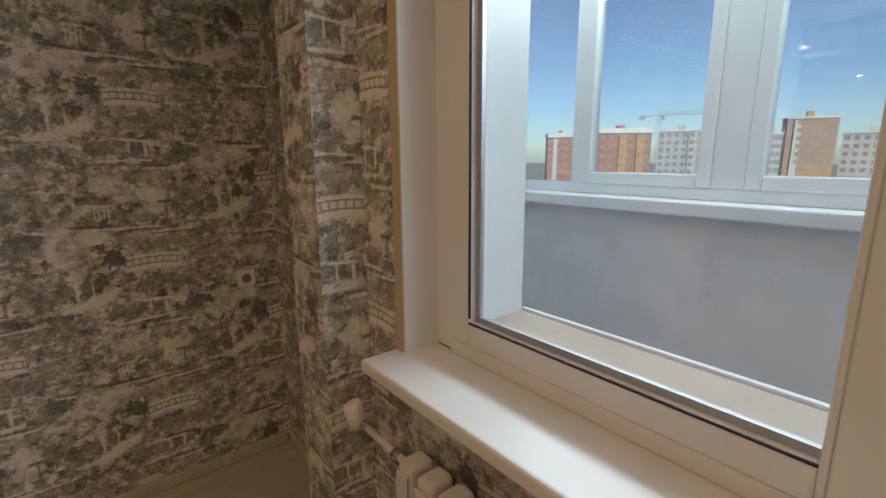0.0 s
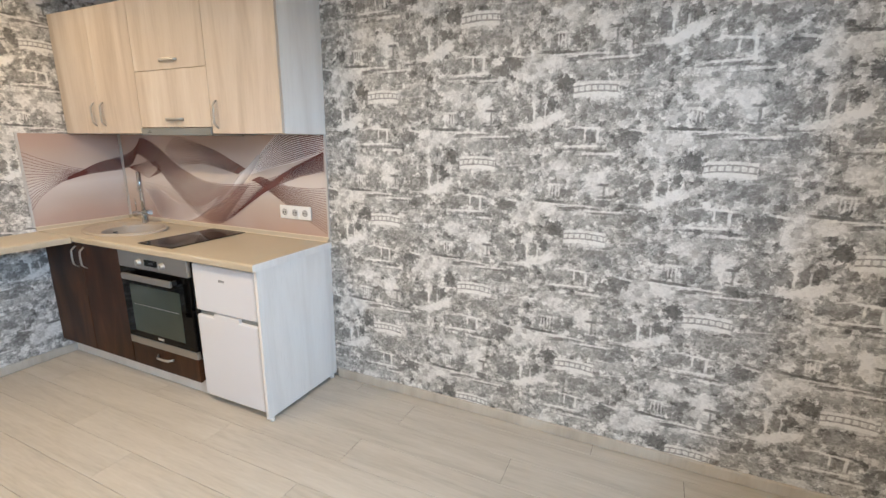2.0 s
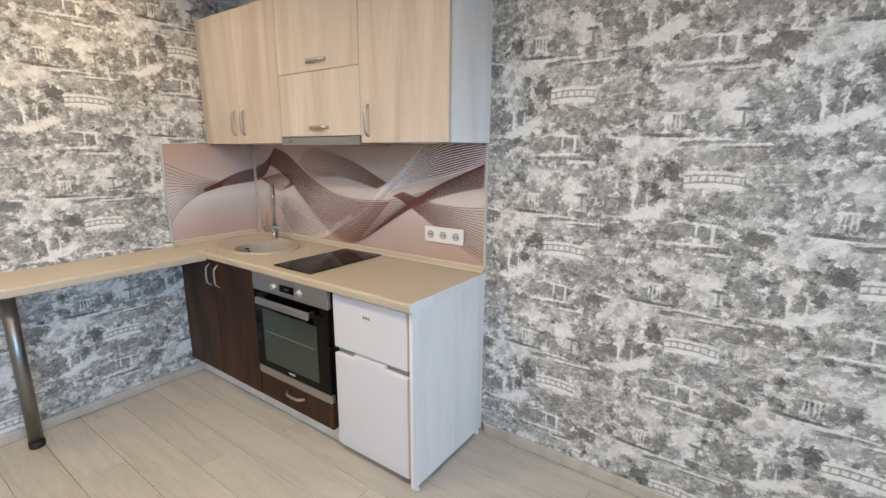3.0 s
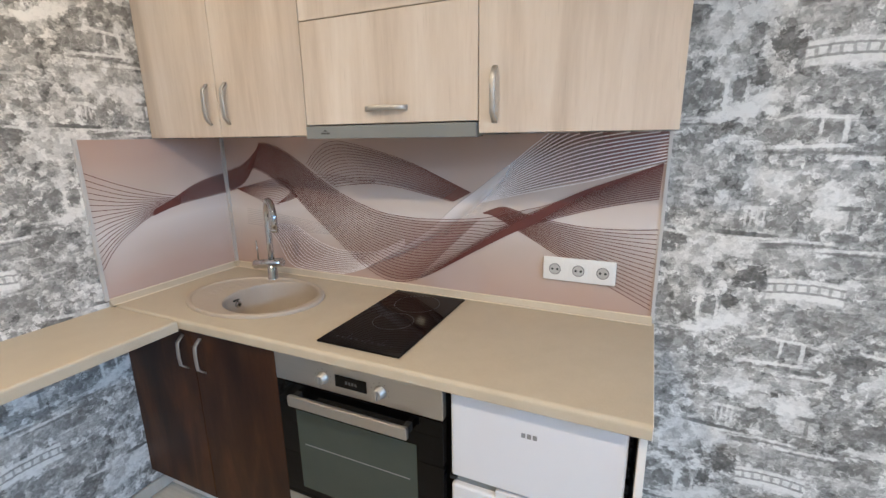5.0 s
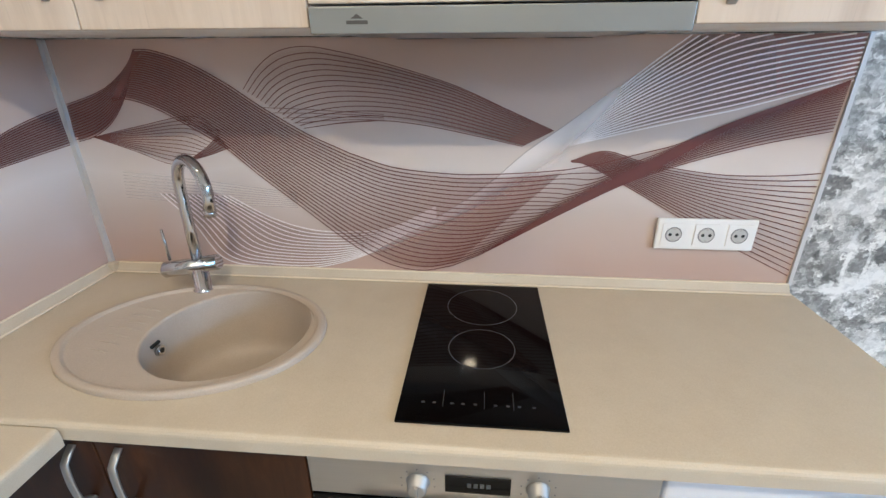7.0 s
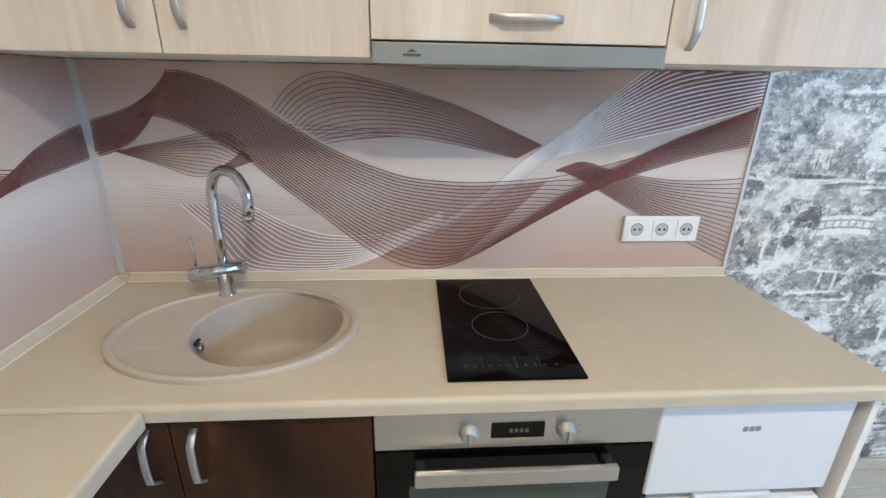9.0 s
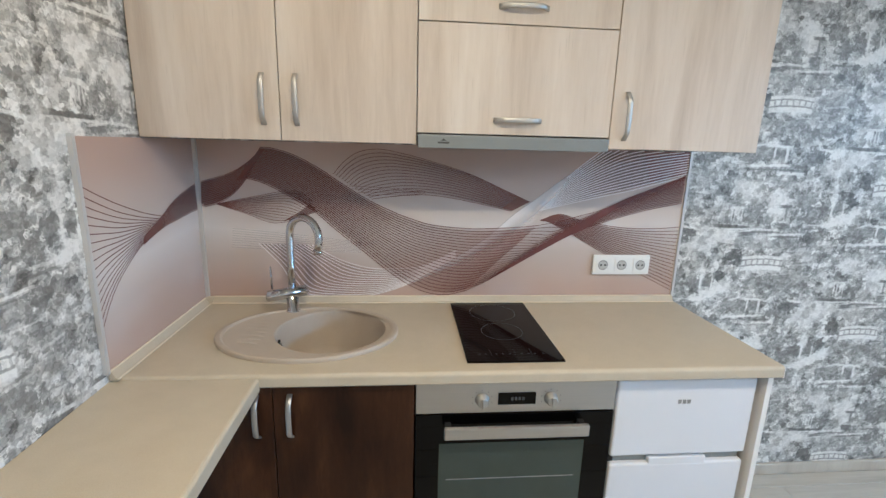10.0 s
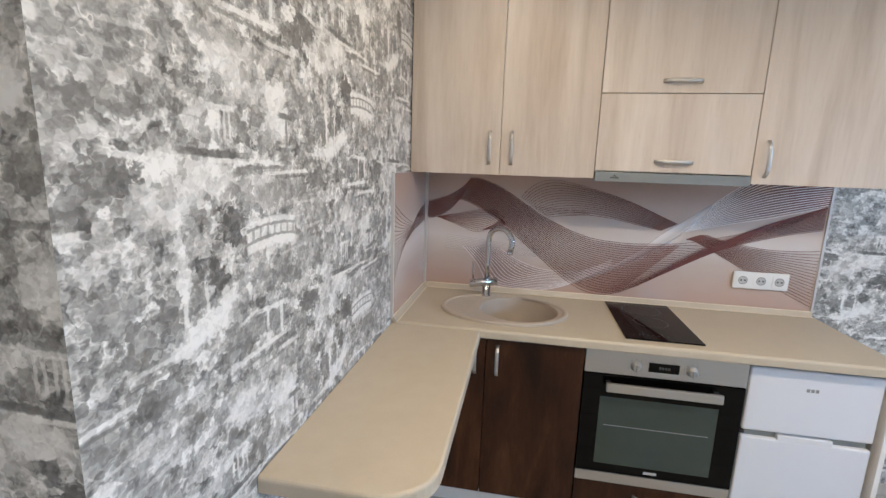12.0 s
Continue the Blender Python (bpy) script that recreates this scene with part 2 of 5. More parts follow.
    # the domed pavilion
    for m in ((-0.192, -0.085, 0.004, 0.03, -0.1, 0.95, 0.8), (-0.152, 0.213, 0.003, 0.024, 0.0, 0.93, 0.85), (-0.138, 0.213, 0.003, 0.024, 0.0, 0.93, 0.85), (-0.122, 0.213, 0.003, 0.024, 0.0, 0.93, 0.85),
              (-0.108, 0.213, 0.003, 0.024, 0.0, 0.93, 0.85), (-0.13, 0.243, 0.036, 0.005, 0.0, 0.93, 0.85), (-0.13, 0.256, 0.028, 0.007, 0.0, 0.45, 0.8), (0.2, 0.08, 0.05, 0.004, 0.1, 0.3, 0.6)):
        val = bar(val, *m)
    # loose strokes
    for m in ((0.15, 0.06, 0.05, 0.003, 0.0, 0.85, 0.6), (0.22, 0.0, 0.04, 0.004, 0.1, 0.85, 0.6), (0.2, -0.025, 0.05, 0.003, -0.1, 0.3, 0.5), (0.225, 0.172, 0.045, 0.004, 0.0, 0.9, 0.7),
              (0.22, 0.156, 0.05, 0.004, 0.0, 0.2, 0.7), (0.1, -0.045, 0.05, 0.003, 0.05, 0.85, 0.5)):
        val = bar(val, *m)
    # the arched bridge with its railing
    bx = bx - 0.02
    arc = by - 0.012 + bx * bx * 0.9
    inb = bx.op("ABSOLUTE").step(0.096, 0.09)
    post = (bx * (2 * math.pi / 0.026)).op("SINE").step(0.35, 0.8) * arc.op("ABSOLUTE").step(0.012, 0.009)
    rails = (arc - 0.0125).op("ABSOLUTE").step(0.004, 0.0018) + (arc + 0.0125).op("ABSOLUTE").step(0.0045, 0.002)

    def over(val, mask, to, k):
        return val + (mask * inb * k) * (val * -1.0 + to)

    val = over(val, (arc + 0.003).op("ABSOLUTE").step(0.035, 0.028), 0.95, 0.8)
    val = over(val, (rails + post * 0.7).sat(), 0.3, 0.68)
    val = val + (leaf - 0.5) * 0.1 + (streak - 0.5) * 0.12 + (fleck - 0.5) * 0.34 + tone2 * 0.1
    val = (val - 0.55) * 1.18 + 0.55
    colr = M.ramp(val.sat(), (0.0, (0.1, 0.098, 0.095)), (0.3, (0.228, 0.226, 0.216)), (0.55, (0.404, 0.4, 0.384)), (0.78, (0.618, 0.613, 0.591)), (1.0, (0.81, 0.803, 0.778)))
    M.set("Base Color", colr)
    M.set("Roughness", val * 0.12 + 0.4)
    M.bump(M.noise(uv, 260.0, 3.0, 0.6), 0.3, 0.0006)
    return M.m


def ash_wood(name, c0, c1, c2, rough=0.45, sz=0.55, spec=0.4):
    """Decor with a straight vertical grain."""
    M = Mat(name, rough=rough, spec=spec)
    p = M.position()
    r = M.rnd() * 7.0
    x, y, z = M.split(p)
    vec = M.join(x + r, y + r, z * (0.05 / sz) + r)
    wide = M.noise(vec, 9.0, 3.0, 0.5, distort=0.6)
    thin = M.noise(vec, 75.0, 4.0, 0.65, distort=0.3)
    pores = M.noise(M.scaled(p, 260, 260, 9), 1.0, 2.0)
    f = (wide - 0.5) * 1.35 + (thin - 0.5) * 0.45 + 0.5
    col = M.ramp(f.sat(), (0.15, c0), (0.5, c1), (0.85, c2))
    M.set("Base Color", M.mix(pores.step(0.6, 0.75) * 0.25, col, tuple(k * 0.7 for k in c0)))
    M.set("Roughness", thin * 0.15 + (rough - 0.07))
    M.bump(thin + pores, 0.12, 0.0005)
    return M.m


def speckled(name, a, b, rough, scale=420.0, mottle=0.2):
    M = Mat(name, rough=rough, spec=0.45)
    p = M.position()
    grain = M.noise(p, scale, 2.0, 0.7)
    big = M.noise(p, 14.0, 3.0)
    f = (grain - 0.5) * 0.9 + (big - 0.5) * mottle * 3 + 0.5
    M.set("Base Color", M.ramp(f.sat(), (0.1, a), (0.9, b)))
    M.set("Roughness", big * 0.18 + (rough - 0.09))
    M.bump(grain, 0.05, 0.0003)
    return M.m


def plain(name, col, rough=0.4, metal=0.0, spec=0.5, grime=0.06):
    """Paint, plastic or metal with faint unevenness."""
    M = Mat(name, rough=rough, metal=metal, spec=spec)
    p = M.position()
    n = M.noise(p, 7.0, 4.0, 0.6)
    dark = tuple(c * (1 - 2 * grime) for c in col)
    M.set("Base Color", M.mix(n.step(0.3, 0.75), dark, col))
    M.set("Roughness", n * 0.16 + (rough - 0.08) if rough > 0.2 else n * 0.04 + (rough - 0.02))
    return M.m


def brushed(name, col, rough=0.3, axis=(4, 300, 300)):
    M = Mat(name, rough=rough, metal=1.0)
    n = M.noise(M.scaled(M.position(), *axis), 1.0, 3.0)
    M.set("Base Color", M.mix(n, tuple(c * 0.86 for c in col), col))
    M.set("Roughness", n * 0.16 + (rough - 0.08))
    M.bump(n, 0.04, 0.0003)
    return M.m


def glass(name):
    """Thin clear pane: straight through, with the mirror gloss of its angle."""
    m = bpy.data.materials.new(name)
    m.use_nodes = True
    nt = m.node_tree
    nt.nodes.remove(nt.nodes["Principled BSDF"])
    clear, gloss = nt.nodes.new("ShaderNodeBsdfTransparent"), nt.nodes.new("ShaderNodeBsdfGlossy")
    clear.inputs[0].default_value = (0.95, 0.97, 0.965, 1)
    gloss.inputs["Roughness"].default_value = 0.0
    lw, mix = nt.nodes.new("ShaderNodeLayerWeight"), nt.nodes.new("ShaderNodeMixShader")
    fac = Val(nt, lw.outputs["Facing"]).op("POWER", 5.0) * 0.9 + 0.05
    for a, b in ((fac.s, mix.inputs[0]), (clear.outputs[0], mix.inputs[1]), (gloss.outputs[0], mix.inputs[2]), (mix.outputs[0], nt.nodes["Material Output"].inputs[0])):
        nt.links.new(a, b)
    return m


def laminate():
    M = Mat("pale_oak_laminate", rough=0.4, spec=0.45)
    p = M.position()
    r = M.rnd()
    x, y, z = M.split(p)
    vec = M.join(x * 0.09 + r * 13.0, y + r * 5.0, z)
    wide = M.noise(vec, 14.0, 3.0, 0.5, distort=0.8)
    thin = M.noise(vec, 95.0, 4.0, 0.65, distort=0.4)
    knots = M.noise(M.join(x * 0.6 + r * 9.0, y * 1.4 + r * 3.0, z), 4.2, 1.0)
    f = (wide - 0.5) * 0.9 + (thin - 0.5) * 0.7 + 0.5 + (r - 0.5) * 0.16
    col = M.ramp(f.sat(), (0.05, (0.34, 0.315, 0.27)), (0.5, (0.47, 0.445, 0.39)), (0.95, (0.57, 0.545, 0.49)))
    M.set("Base Color", M.mix(knots.step(0.73, 0.8) * 0.45, col, (0.26, 0.23, 0.19)))
    M.set("Roughness", wide * 0.2 + 0.32)
    M.bump(thin, 0.1, 0.0005)
    return M.m


def splash_base():
    """Glossy print: soft bands of rose, mauve and near white."""
    M = Mat("backsplash_print", rough=0.05, spec=0.5)
    u, v, _ = M.split(M.uv())
    n = M.noise(M.scaled(M.uv(), 1.6, 2.2, 1), 1.0, 1.0)
    # pale in the middle of the height, rose towards both edges
    k = (v - 1.18 + (n - 0.5) * 0.22).op("ABSOLUTE")
    col = M.ramp((k / 0.33).sat(), (0.0, (0.68, 0.635, 0.61)), (0.35, (0.55, 0.475, 0.43)), (0.7, (0.49, 0.375, 0.32)), (1.0, (0.455, 0.33, 0.275)))
    cool = M.noise(M.scaled(M.uv(), 3.0, 3.5, 1), 1.0, 1.0)
    M.set("Base Color", M.mix(cool.step(0.5, 0.72) * 0.2, col, (0.6, 0.575, 0.6)))
    return M.m


def ribbon_print(name, tint, a0, a1, power=1.0):
    """The thin tint between the lines of a printed ribbon, a0 at its start and a1 at its end."""
    M = Mat(name, rough=0.06, spec=0.5, base=tint)
    u, v, _ = M.split(M.uv())
    M.set("Alpha", (u.op("POWER", power) * (a1 - a0) + a0) * (v - 0.5).op("ABSOLUTE").step(0.5, 0.44))
    return M.m


def line_print(name, ink, strength=1.0):
    M = Mat(name, rough=0.06, spec=0.5, base=ink)
    if strength < 1:
        M.set("Alpha", strength)
    return M.m


def beam_print():
    """A soft pale beam, clear at its rims and at its low end."""
    M = Mat("ribbon_white", rough=0.06, base=(0.84, 0.81, 0.82))
    u, v, _ = M.split(M.uv())
    M.set("Alpha", v.step(0.0, 0.06) * v.step(0.95, 0.1) * u.step(-0.15, 0.3) * u.step(1.0, 0.55) * 0.9)
    return M.m


PAPER = wallpaper()
ASH = ash_wood("pale_ash_decor", (0.47, 0.4, 0.325), (0.59, 0.52, 0.44), (0.67, 0.61, 0.535))
WALNUT = ash_wood("dark_walnut_decor", (0.013, 0.005, 0.0026), (0.036, 0.0148, 0.0062), (0.085, 0.036, 0.0142), rough=0.34, sz=0.22, spec=0.2)
WHITEWOOD = ash_wood("white_ash_decor", (0.68, 0.66, 0.63), (0.76, 0.745, 0.72), (0.81, 0.8, 0.775), rough=0.5)
TOP = speckled("sand_worktop", (0.42, 0.365, 0.265), (0.54, 0.485, 0.38), 0.42)
TOPTRIM = speckled("sand_trim", (0.42, 0.365, 0.27), (0.54, 0.485, 0.385), 0.38)
# paler than the strip: the highlight along its edges is put into the colour
LIP = plain("pale_highlight_lip", (0.7, 0.62, 0.48), 0.4, grime=0.02)
STONE = speckled("beige_composite", (0.35, 0.3, 0.24), (0.49, 0.43, 0.355), 0.45, 420.0, 0.12)
FLOORWOOD = laminate()
SKIRT = ash_wood("pale_oak_skirting", (0.42, 0.38, 0.32), (0.5, 0.465, 0.4), (0.57, 0.535, 0.47), rough=0.45)
WHITE = plain("white_enamel", (0.67, 0.68, 0.72), 0.5, spec=0.3, grime=0.003)
PVC = plain("white_pvc", (0.765, 0.785, 0.81), 0.32, grime=0.02)
PLASTIC = plain("white_plastic", (0.82, 0.82, 0.81), 0.35, grime=0.01)
CREAM = plain("cream_edge_trim", (0.56, 0.47, 0.34), 0.45, grime=0.03)
PLASTER = plain("white_plaster", (0.78, 0.78, 0.77), 0.8, grime=0.03)
SATIN = brushed("satin_nickel", (0.55, 0.54, 0.52), 0.5)
STEEL = brushed("brushed_steel", (0.5, 0.49, 0.47), 0.36)
KNOB = plain("matt_knob_metal", (0.42, 0.415, 0.4), 0.5, metal=0.8, grime=0.02)
LEGSTEEL = brushed("leg_steel", (0.3, 0.3, 0.3), 0.36, (60, 60, 200))
HOODGREY = plain("grey_painted_metal", (0.27, 0.285, 0.285), 0.35, metal=0.35, grime=0.03)
CHROME = plain("chrome", (0.6, 0.6, 0.61), 0.09, metal=1.0, grime=0.0)
ALU = brushed("aluminium_profile", (0.55, 0.55, 0.56), 0.5, (300, 300, 4))
PROFILE = plain("satin_profile", (0.6, 0.59, 0.58), 0.5, metal=0.3, grime=0.02)
BLACKGLASS = plain("black_glass", (0.0015, 0.0015, 0.0016), 0.03, spec=0.15, grime=0.0)
OVENGLASS = plain("oven_window_glass", (0.042, 0.056, 0.047), 0.1, spec=0.5, grime=0.05)
# near-black for dark parts, and for shade painted where slots and holes are
DARK = plain("dark_part_and_shade", (0.008, 0.008, 0.008), 0.6)
RUBBER = plain("black_rubber", (0.015, 0.015, 0.015), 0.6)
# grey put on the cup floor for the shade of its recess
CUPSHADE = plain("cup_shade", (0.55, 0.55, 0.54), 0.4)
TOUCH = plain("faint_print", (0.03, 0.03, 0.03), 0.4)
DIMMARK = plain("dim_print", (0.07, 0.07, 0.07), 0.4)
GREYMARK = plain("grey_print", (0.24, 0.24, 0.25), 0.4)
PALEMARK = plain("pale_print", (0.5, 0.5, 0.5), 0.5)
SPLASH = splash_base()
PANE = glass("window_glass")
CONCRETE = plain("grey_balcony_panel", (0.74, 0.715, 0.74), 0.75, grime=0.05)
BEIGESILL = plain("beige_outer_sill", (0.5, 0.4, 0.33), 0.5, grime=0.05)


# ---- mesh helpers ----
def box(bm, x0, x1, y0, y1, z0, z1, bevel=0.0, seg=2):
    c = bmesh.ops.create_cube(bm, size=1.0, matrix=Matrix.Translation(((x0 + x1) / 2, (y0 + y1) / 2, (z0 + z1) / 2)) @ Matrix.Diagonal((abs(x1 - x0), abs(y1 - y0), abs(z1 - z0), 1)))
    if bevel:
        edges = list({e for vv in c["verts"] for e in vv.link_edges})
        bmesh.ops.bevel(bm, geom=edges, offset=bevel, segments=seg, affect="EDGES", profile=0.5)
    return bm


def tube(bm, pts, r, n=12, cap=True):
    """A round bar along a line of points; r may be one radius or one for each point."""
    pts = [Vector(p) for p in pts]
    rs = r if isinstance(r, (list, tuple)) else [r] * len(pts)
    rings, up = [], None
    for i, p in enumerate(pts):
        d = (pts[min(i + 1, len(pts) - 1)] - pts[max(i - 1, 0)]).normalized()
        if up is None:
            up = d.orthogonal().normalized()
        up = (up - d * up.dot(d)).normalized()
        w = d.cross(up)
        rings.append([bm.verts.new(p + (up * math.cos(k * math.tau / n) + w * math.sin(k * math.tau / n)) * rs[i]) for k in range(n)])
    for a, b in zip(rings, rings[1:]):
        for k in range(n):
            f = bm.faces.new((a[k], a[(k + 1) % n], b[(k + 1) % n], b[k]))
            f.smooth = True
    if cap:
        bm.faces.new(rings[0][::-1])
        bm.faces.new(rings[-1])
    return bm


def flat_bar(bm, pts, side, w, th):
    """A flat strip of width w along side and thickness th, swept along points."""
    pts, side = [Vector(p) for p in pts], Vector(side).normalized()
    rings = []
    for i, p in enumerate(pts):
        d = (pts[min(i + 1, len(pts) - 1)] - pts[max(i - 1, 0)]).normalized()
        nrm = side.cross(d).normalized()
        rings.append([bm.verts.new(p + side * (w / 2 * a) + nrm * (th / 2 * b)) for a, b in ((-1, -0.5), (-0.8, -1), (0.8, -1), (1, -0.5), (1, 0.5), (0.8, 1), (-0.8, 1), (-1, 0.5))])
    for a, b in zip(rings, rings[1:]):
        for k in range(8):
            f = bm.faces.new((a[k], a[(k + 1) % 8], b[(k + 1) % 8], b[k]))
            f.smooth = True
    bm.faces.new(rings[0][::-1])
    bm.faces.new(rings[-1])
    return bm


def lathe(bm, profile, cx, cy, n=40, sx=1.0, sy=1.0):
    """Turn (radius, z) pairs round a vertical axis; sx, sy flatten it to an ellipse."""
    rings = [[bm.verts.new((cx + r * sx * math.cos(k * math.tau / n), cy + r * sy * math.sin(k * math.tau / n), z)) for k in range(n)] for r, z in profile]
    for a, b in zip(rings, rings[1:]):
        for k in range(n):
            f = bm.faces.new((a[k], a[(k + 1) % n], b[(k + 1) % n], b[k]))
            f.smooth = True
    return rings


def mesh_of(name, bm, material, origin=(0, 0, 0), metres=None, fix=True):
    """The mesh of a bmesh in world places; metres: the UV shift for printed walls."""
    if fix:
        bmesh.ops.recalc_face_normals(bm, faces=bm.faces)
    if metres is not None:
        lay = bm.loops.layers.uv.verify()
        for f in bm.faces:
            n = f.normal
            for lp in f.loops:
                c = lp.vert.co
                if abs(n.x) > abs(n.y):
                    h = c.y if n.x > 0 else -c.y
                else:
                    h = c.x if n.y < 0 else -c.x
                lp[lay].uv = (h + metres[0], c.z + metres[1])
    bmesh.ops.translate(bm, verts=bm.verts, vec=-Vector(origin))
    me = bpy.data.meshes.new(name)
    bm.to_mesh(me)
    bm.free()
    me.materials.append(material)
    return me


def part(name, bm, material, parent, label="", fix=True):
    """One mesh under a thing or a part; bm is in world places."""
    o = Vector()
    p = parent
    while p is not None:
        o += p.location
        p = p.parent
    ob = new(name, mesh_of(name, bm, material, o, fix=fix))
    ob.parent = parent
    return tagged(ob, label=label)


def thing(name, at, label, category, group="", kind=""):
    ob = new(name)
    ob.location = at
    return tagged(ob, label, category, group, kind)


def single(name, bm, material, at, label, category, group="", kind="", metres=None):
    ob = new(name, mesh_of(name, bm, material, at, metres))
    ob.location = at
    return tagged(ob, label, category, group, kind)


def B(*a, bevel=0.0, seg=2):
    return box(bmesh.new(), *a, bevel=bevel, seg=seg)


# ---- the room: 4.94 m wide, ceiling at 2.43 m; the north wall is y = 0, the west wall x = 0 ----
CEIL, SOUTH, EAST = 2.43, -4.4, 4.94
NPH, WPH, EPH = (-3.345, -1.69), (-3.345 + 4.314, -1.71), (1.1, -0.995)


def wall(name, *b, ph=NPH, label="wall with grey landscape-print wallpaper"):
    return single(name, B(*b), PAPER, (b[0], b[2], 0), label, "wall", kind="structure", metres=ph)


wall("wall_north", -0.3, EAST, 0.0, 0.25, 0, CEIL)
wall("wall_west", -0.25, 0.0, -1.94, 0.0, 0, CEIL, ph=WPH)
wall("wall_hall", -1.25, -1.0, -4.4, -1.7, 0, CEIL, ph=WPH, label="hall wall with the same wallpaper in shade")
wall("wall_hall_end", -1.0, -0.25, -1.95, -1.7, 0, CEIL, ph=NPH)
wall("wall_south", -1.25, EAST + 0.4, SOUTH - 0.25, SOUTH, 0, CEIL)
wall("wall_east_corner", EAST, EAST + 0.4, -0.8, 0.25, 0, CEIL, ph=EPH)
wall("wall_column", 4.724, EAST + 0.4, -1.01, -0.8, 0, CEIL, ph=EPH, label="wallpapered column beside the window")
EWX = 4.87
# sash south of the mullion is unseen; W1 set wide to admit more daylight
W0, W1, SILLZ, HEADZ = -1.205, -3.9, 0.93, 2.3
wall("wall_east_pier", EWX, 5.27, W0, -1.01, 0, CEIL, ph=EPH)
wall("wall_east_below", EWX, 5.27, W1, W0, 0, SILLZ - 0.04, ph=EPH)
wall("wall_east_above", EWX, 5.27, W1, W0, HEADZ, CEIL, ph=EPH)
wall("wall_east_south", EWX, 5.27, SOUTH, W1, 0, CEIL, ph=EPH)
single("ceiling", B(-1.25, 5.27, SOUTH - 0.25, 0.25, CEIL, CEIL + 0.25), PLASTER, (0, 0, CEIL), "smooth white stretch ceiling", "ceiling", kind="structure")

# cornice along the north and west walls
def cornice(name, *b):
    single(name, B(*b, bevel=0.012), PLASTER, (b[0], b[2], b[4]), "white moulded ceiling cornice", "trim", kind="structure")


cornice("trim_cornice_north", 0.0, EAST, -0.05, -0.001, 2.372, CEIL - 0.002)
cornice("trim_cornice_west", 0.001, 0.05, -1.93, -0.052, 2.372, CEIL - 0.002)

# skirting
def skirting(name, *b):
    bm = B(*b, bevel=0.006)
    single(name, bm, SKIRT, (b[0], b[2], 0), "pale wood-look skirting board", "baseboard", kind="structure")


skirting("baseboard_north", 1.93, EAST - 0.02, -0.018, -0.001, 0.0, 0.058)
skirting("baseboard_west", 0.001, 0.018, -1.93, -0.02, 0.0, 0.058)
skirting("baseboard_east", EAST - 0.018, EAST - 0.001, -0.79, -0.02, 0.0, 0.058)

# ---- window with its sill, and the glazed balcony outside ----
def window():
    w = thing("window_1", (5.0, W0, SILLZ), "white double-glazed plastic window with open view to the balcony", "window", kind="structure")
    f0, f1 = 4.985, 5.05
    zt = HEADZ
    for nm, b in (("window_frame", (f0, f1, W0 - 0.075, W0, SILLZ, zt)), ("window_frame", (f0, f1, W1, W1 + 0.075, SILLZ, zt)), ("window_frame", (f0, f1, W1 + 0.075, W0 - 0.075, zt - 0.07, zt)),
                  ("window_frame", (f0 - 0.013, f1, W1 + 0.075, W0 - 0.075, SILLZ, SILLZ + 0.04)), ("mullion", (f0 - 0.012, f1, -2.235, -2.09, SILLZ + 0.04, zt - 0.07))):
        part(nm, B(*b, bevel=0.004), PVC, w)
    for a, b in ((-2.09, W0 - 0.075), (W1 + 0.075, -2.235)):
        z0, z1 = SILLZ + 0.04, zt - 0.07
        s = 0.062
        for c in ((a, a + s if a < -2.2 else a + 0.012, z0, z1), (b - s - 0.012, b, z0, z1), (a + 0.012, b - s - 0.012, z0, z0 + s), (a + 0.012, b - s - 0.012, z1 - s, z1)):
            part("sash", B(f0 - 0.014, f1 - 0.012, *c, bevel=0.006), PVC, w)
        ga, gb, gz = a + 0.012, b - s - 0.012, z0 + s
        for q in ((ga, gb, gz, gz + 0.016), (ga, gb, z1 - s - 0.016, z1 - s), (gb - 0.016, gb, gz + 0.016, z1 - s - 0.016)):
            part("spacer", B(f0 + 0.012, f0 + 0.024, *q), ALU, w)
            part("gasket", B(f0 - 0.0135, f0 - 0.009, q[0] if q[1] - q[0] > 0.05 else q[1] - 0.004, q[1] + 0.001, q[2] - 0.001, q[2] + 0.004 if q[3] - q[2] < 0.02 else q[3]), RUBBER, w)
        p = part("pane", B(f0 + 0.016, f0 + 0.02, ga, gb, gz, z1 - s), PANE, w)
        p.visible_shadow = False
    # reveal linings
    part("reveal", B(EWX - 0.002, f0, W0 - 0.006, W0 + 0.002, SILLZ, zt), PVC, w)
    part("reveal", B(EWX - 0.002, f0, W1 - 0.002, W1 + 0.006, SILLZ, zt), PVC, w)
    part("reveal", B(EWX - 0.002, f0, W1 + 0.006, W0 - 0.006, zt - 0.008, zt - 0.002), PVC, w)
    part("edge_trim", B(EWX - 0.006, EWX - 0.0025, W0 - 0.006, W0 + 0.032, SILLZ + 0.002, zt), CREAM, w, "cream corner trim")
    part("outer_reveal", B(f1, 5.275, W0 - 0.066, W0 - 0.02, SILLZ - 0.02, zt), PVC, w)
    part("outer_sill", B(f1, 5.29, W1, W0 - 0.066, SILLZ + 0.02, SILLZ + 0.05), BEIGESILL, w, "beige outer sill board")
    part("outer_edge", B(5.28, 5.295, W1, W0 - 0.066, SILLZ + 0.05, SILLZ + 0.058), PVC, w)


window()
_sb = B(4.752, 4.99, W1 - 0.05, -1.162, SILLZ - 0.038, SILLZ, bevel=0.01, seg=3)
single("window_sill", _sb, PVC, (4.86, -2.0, SILLZ), "deep white plastic window sill with rounded nose", "window sill", kind="structure")


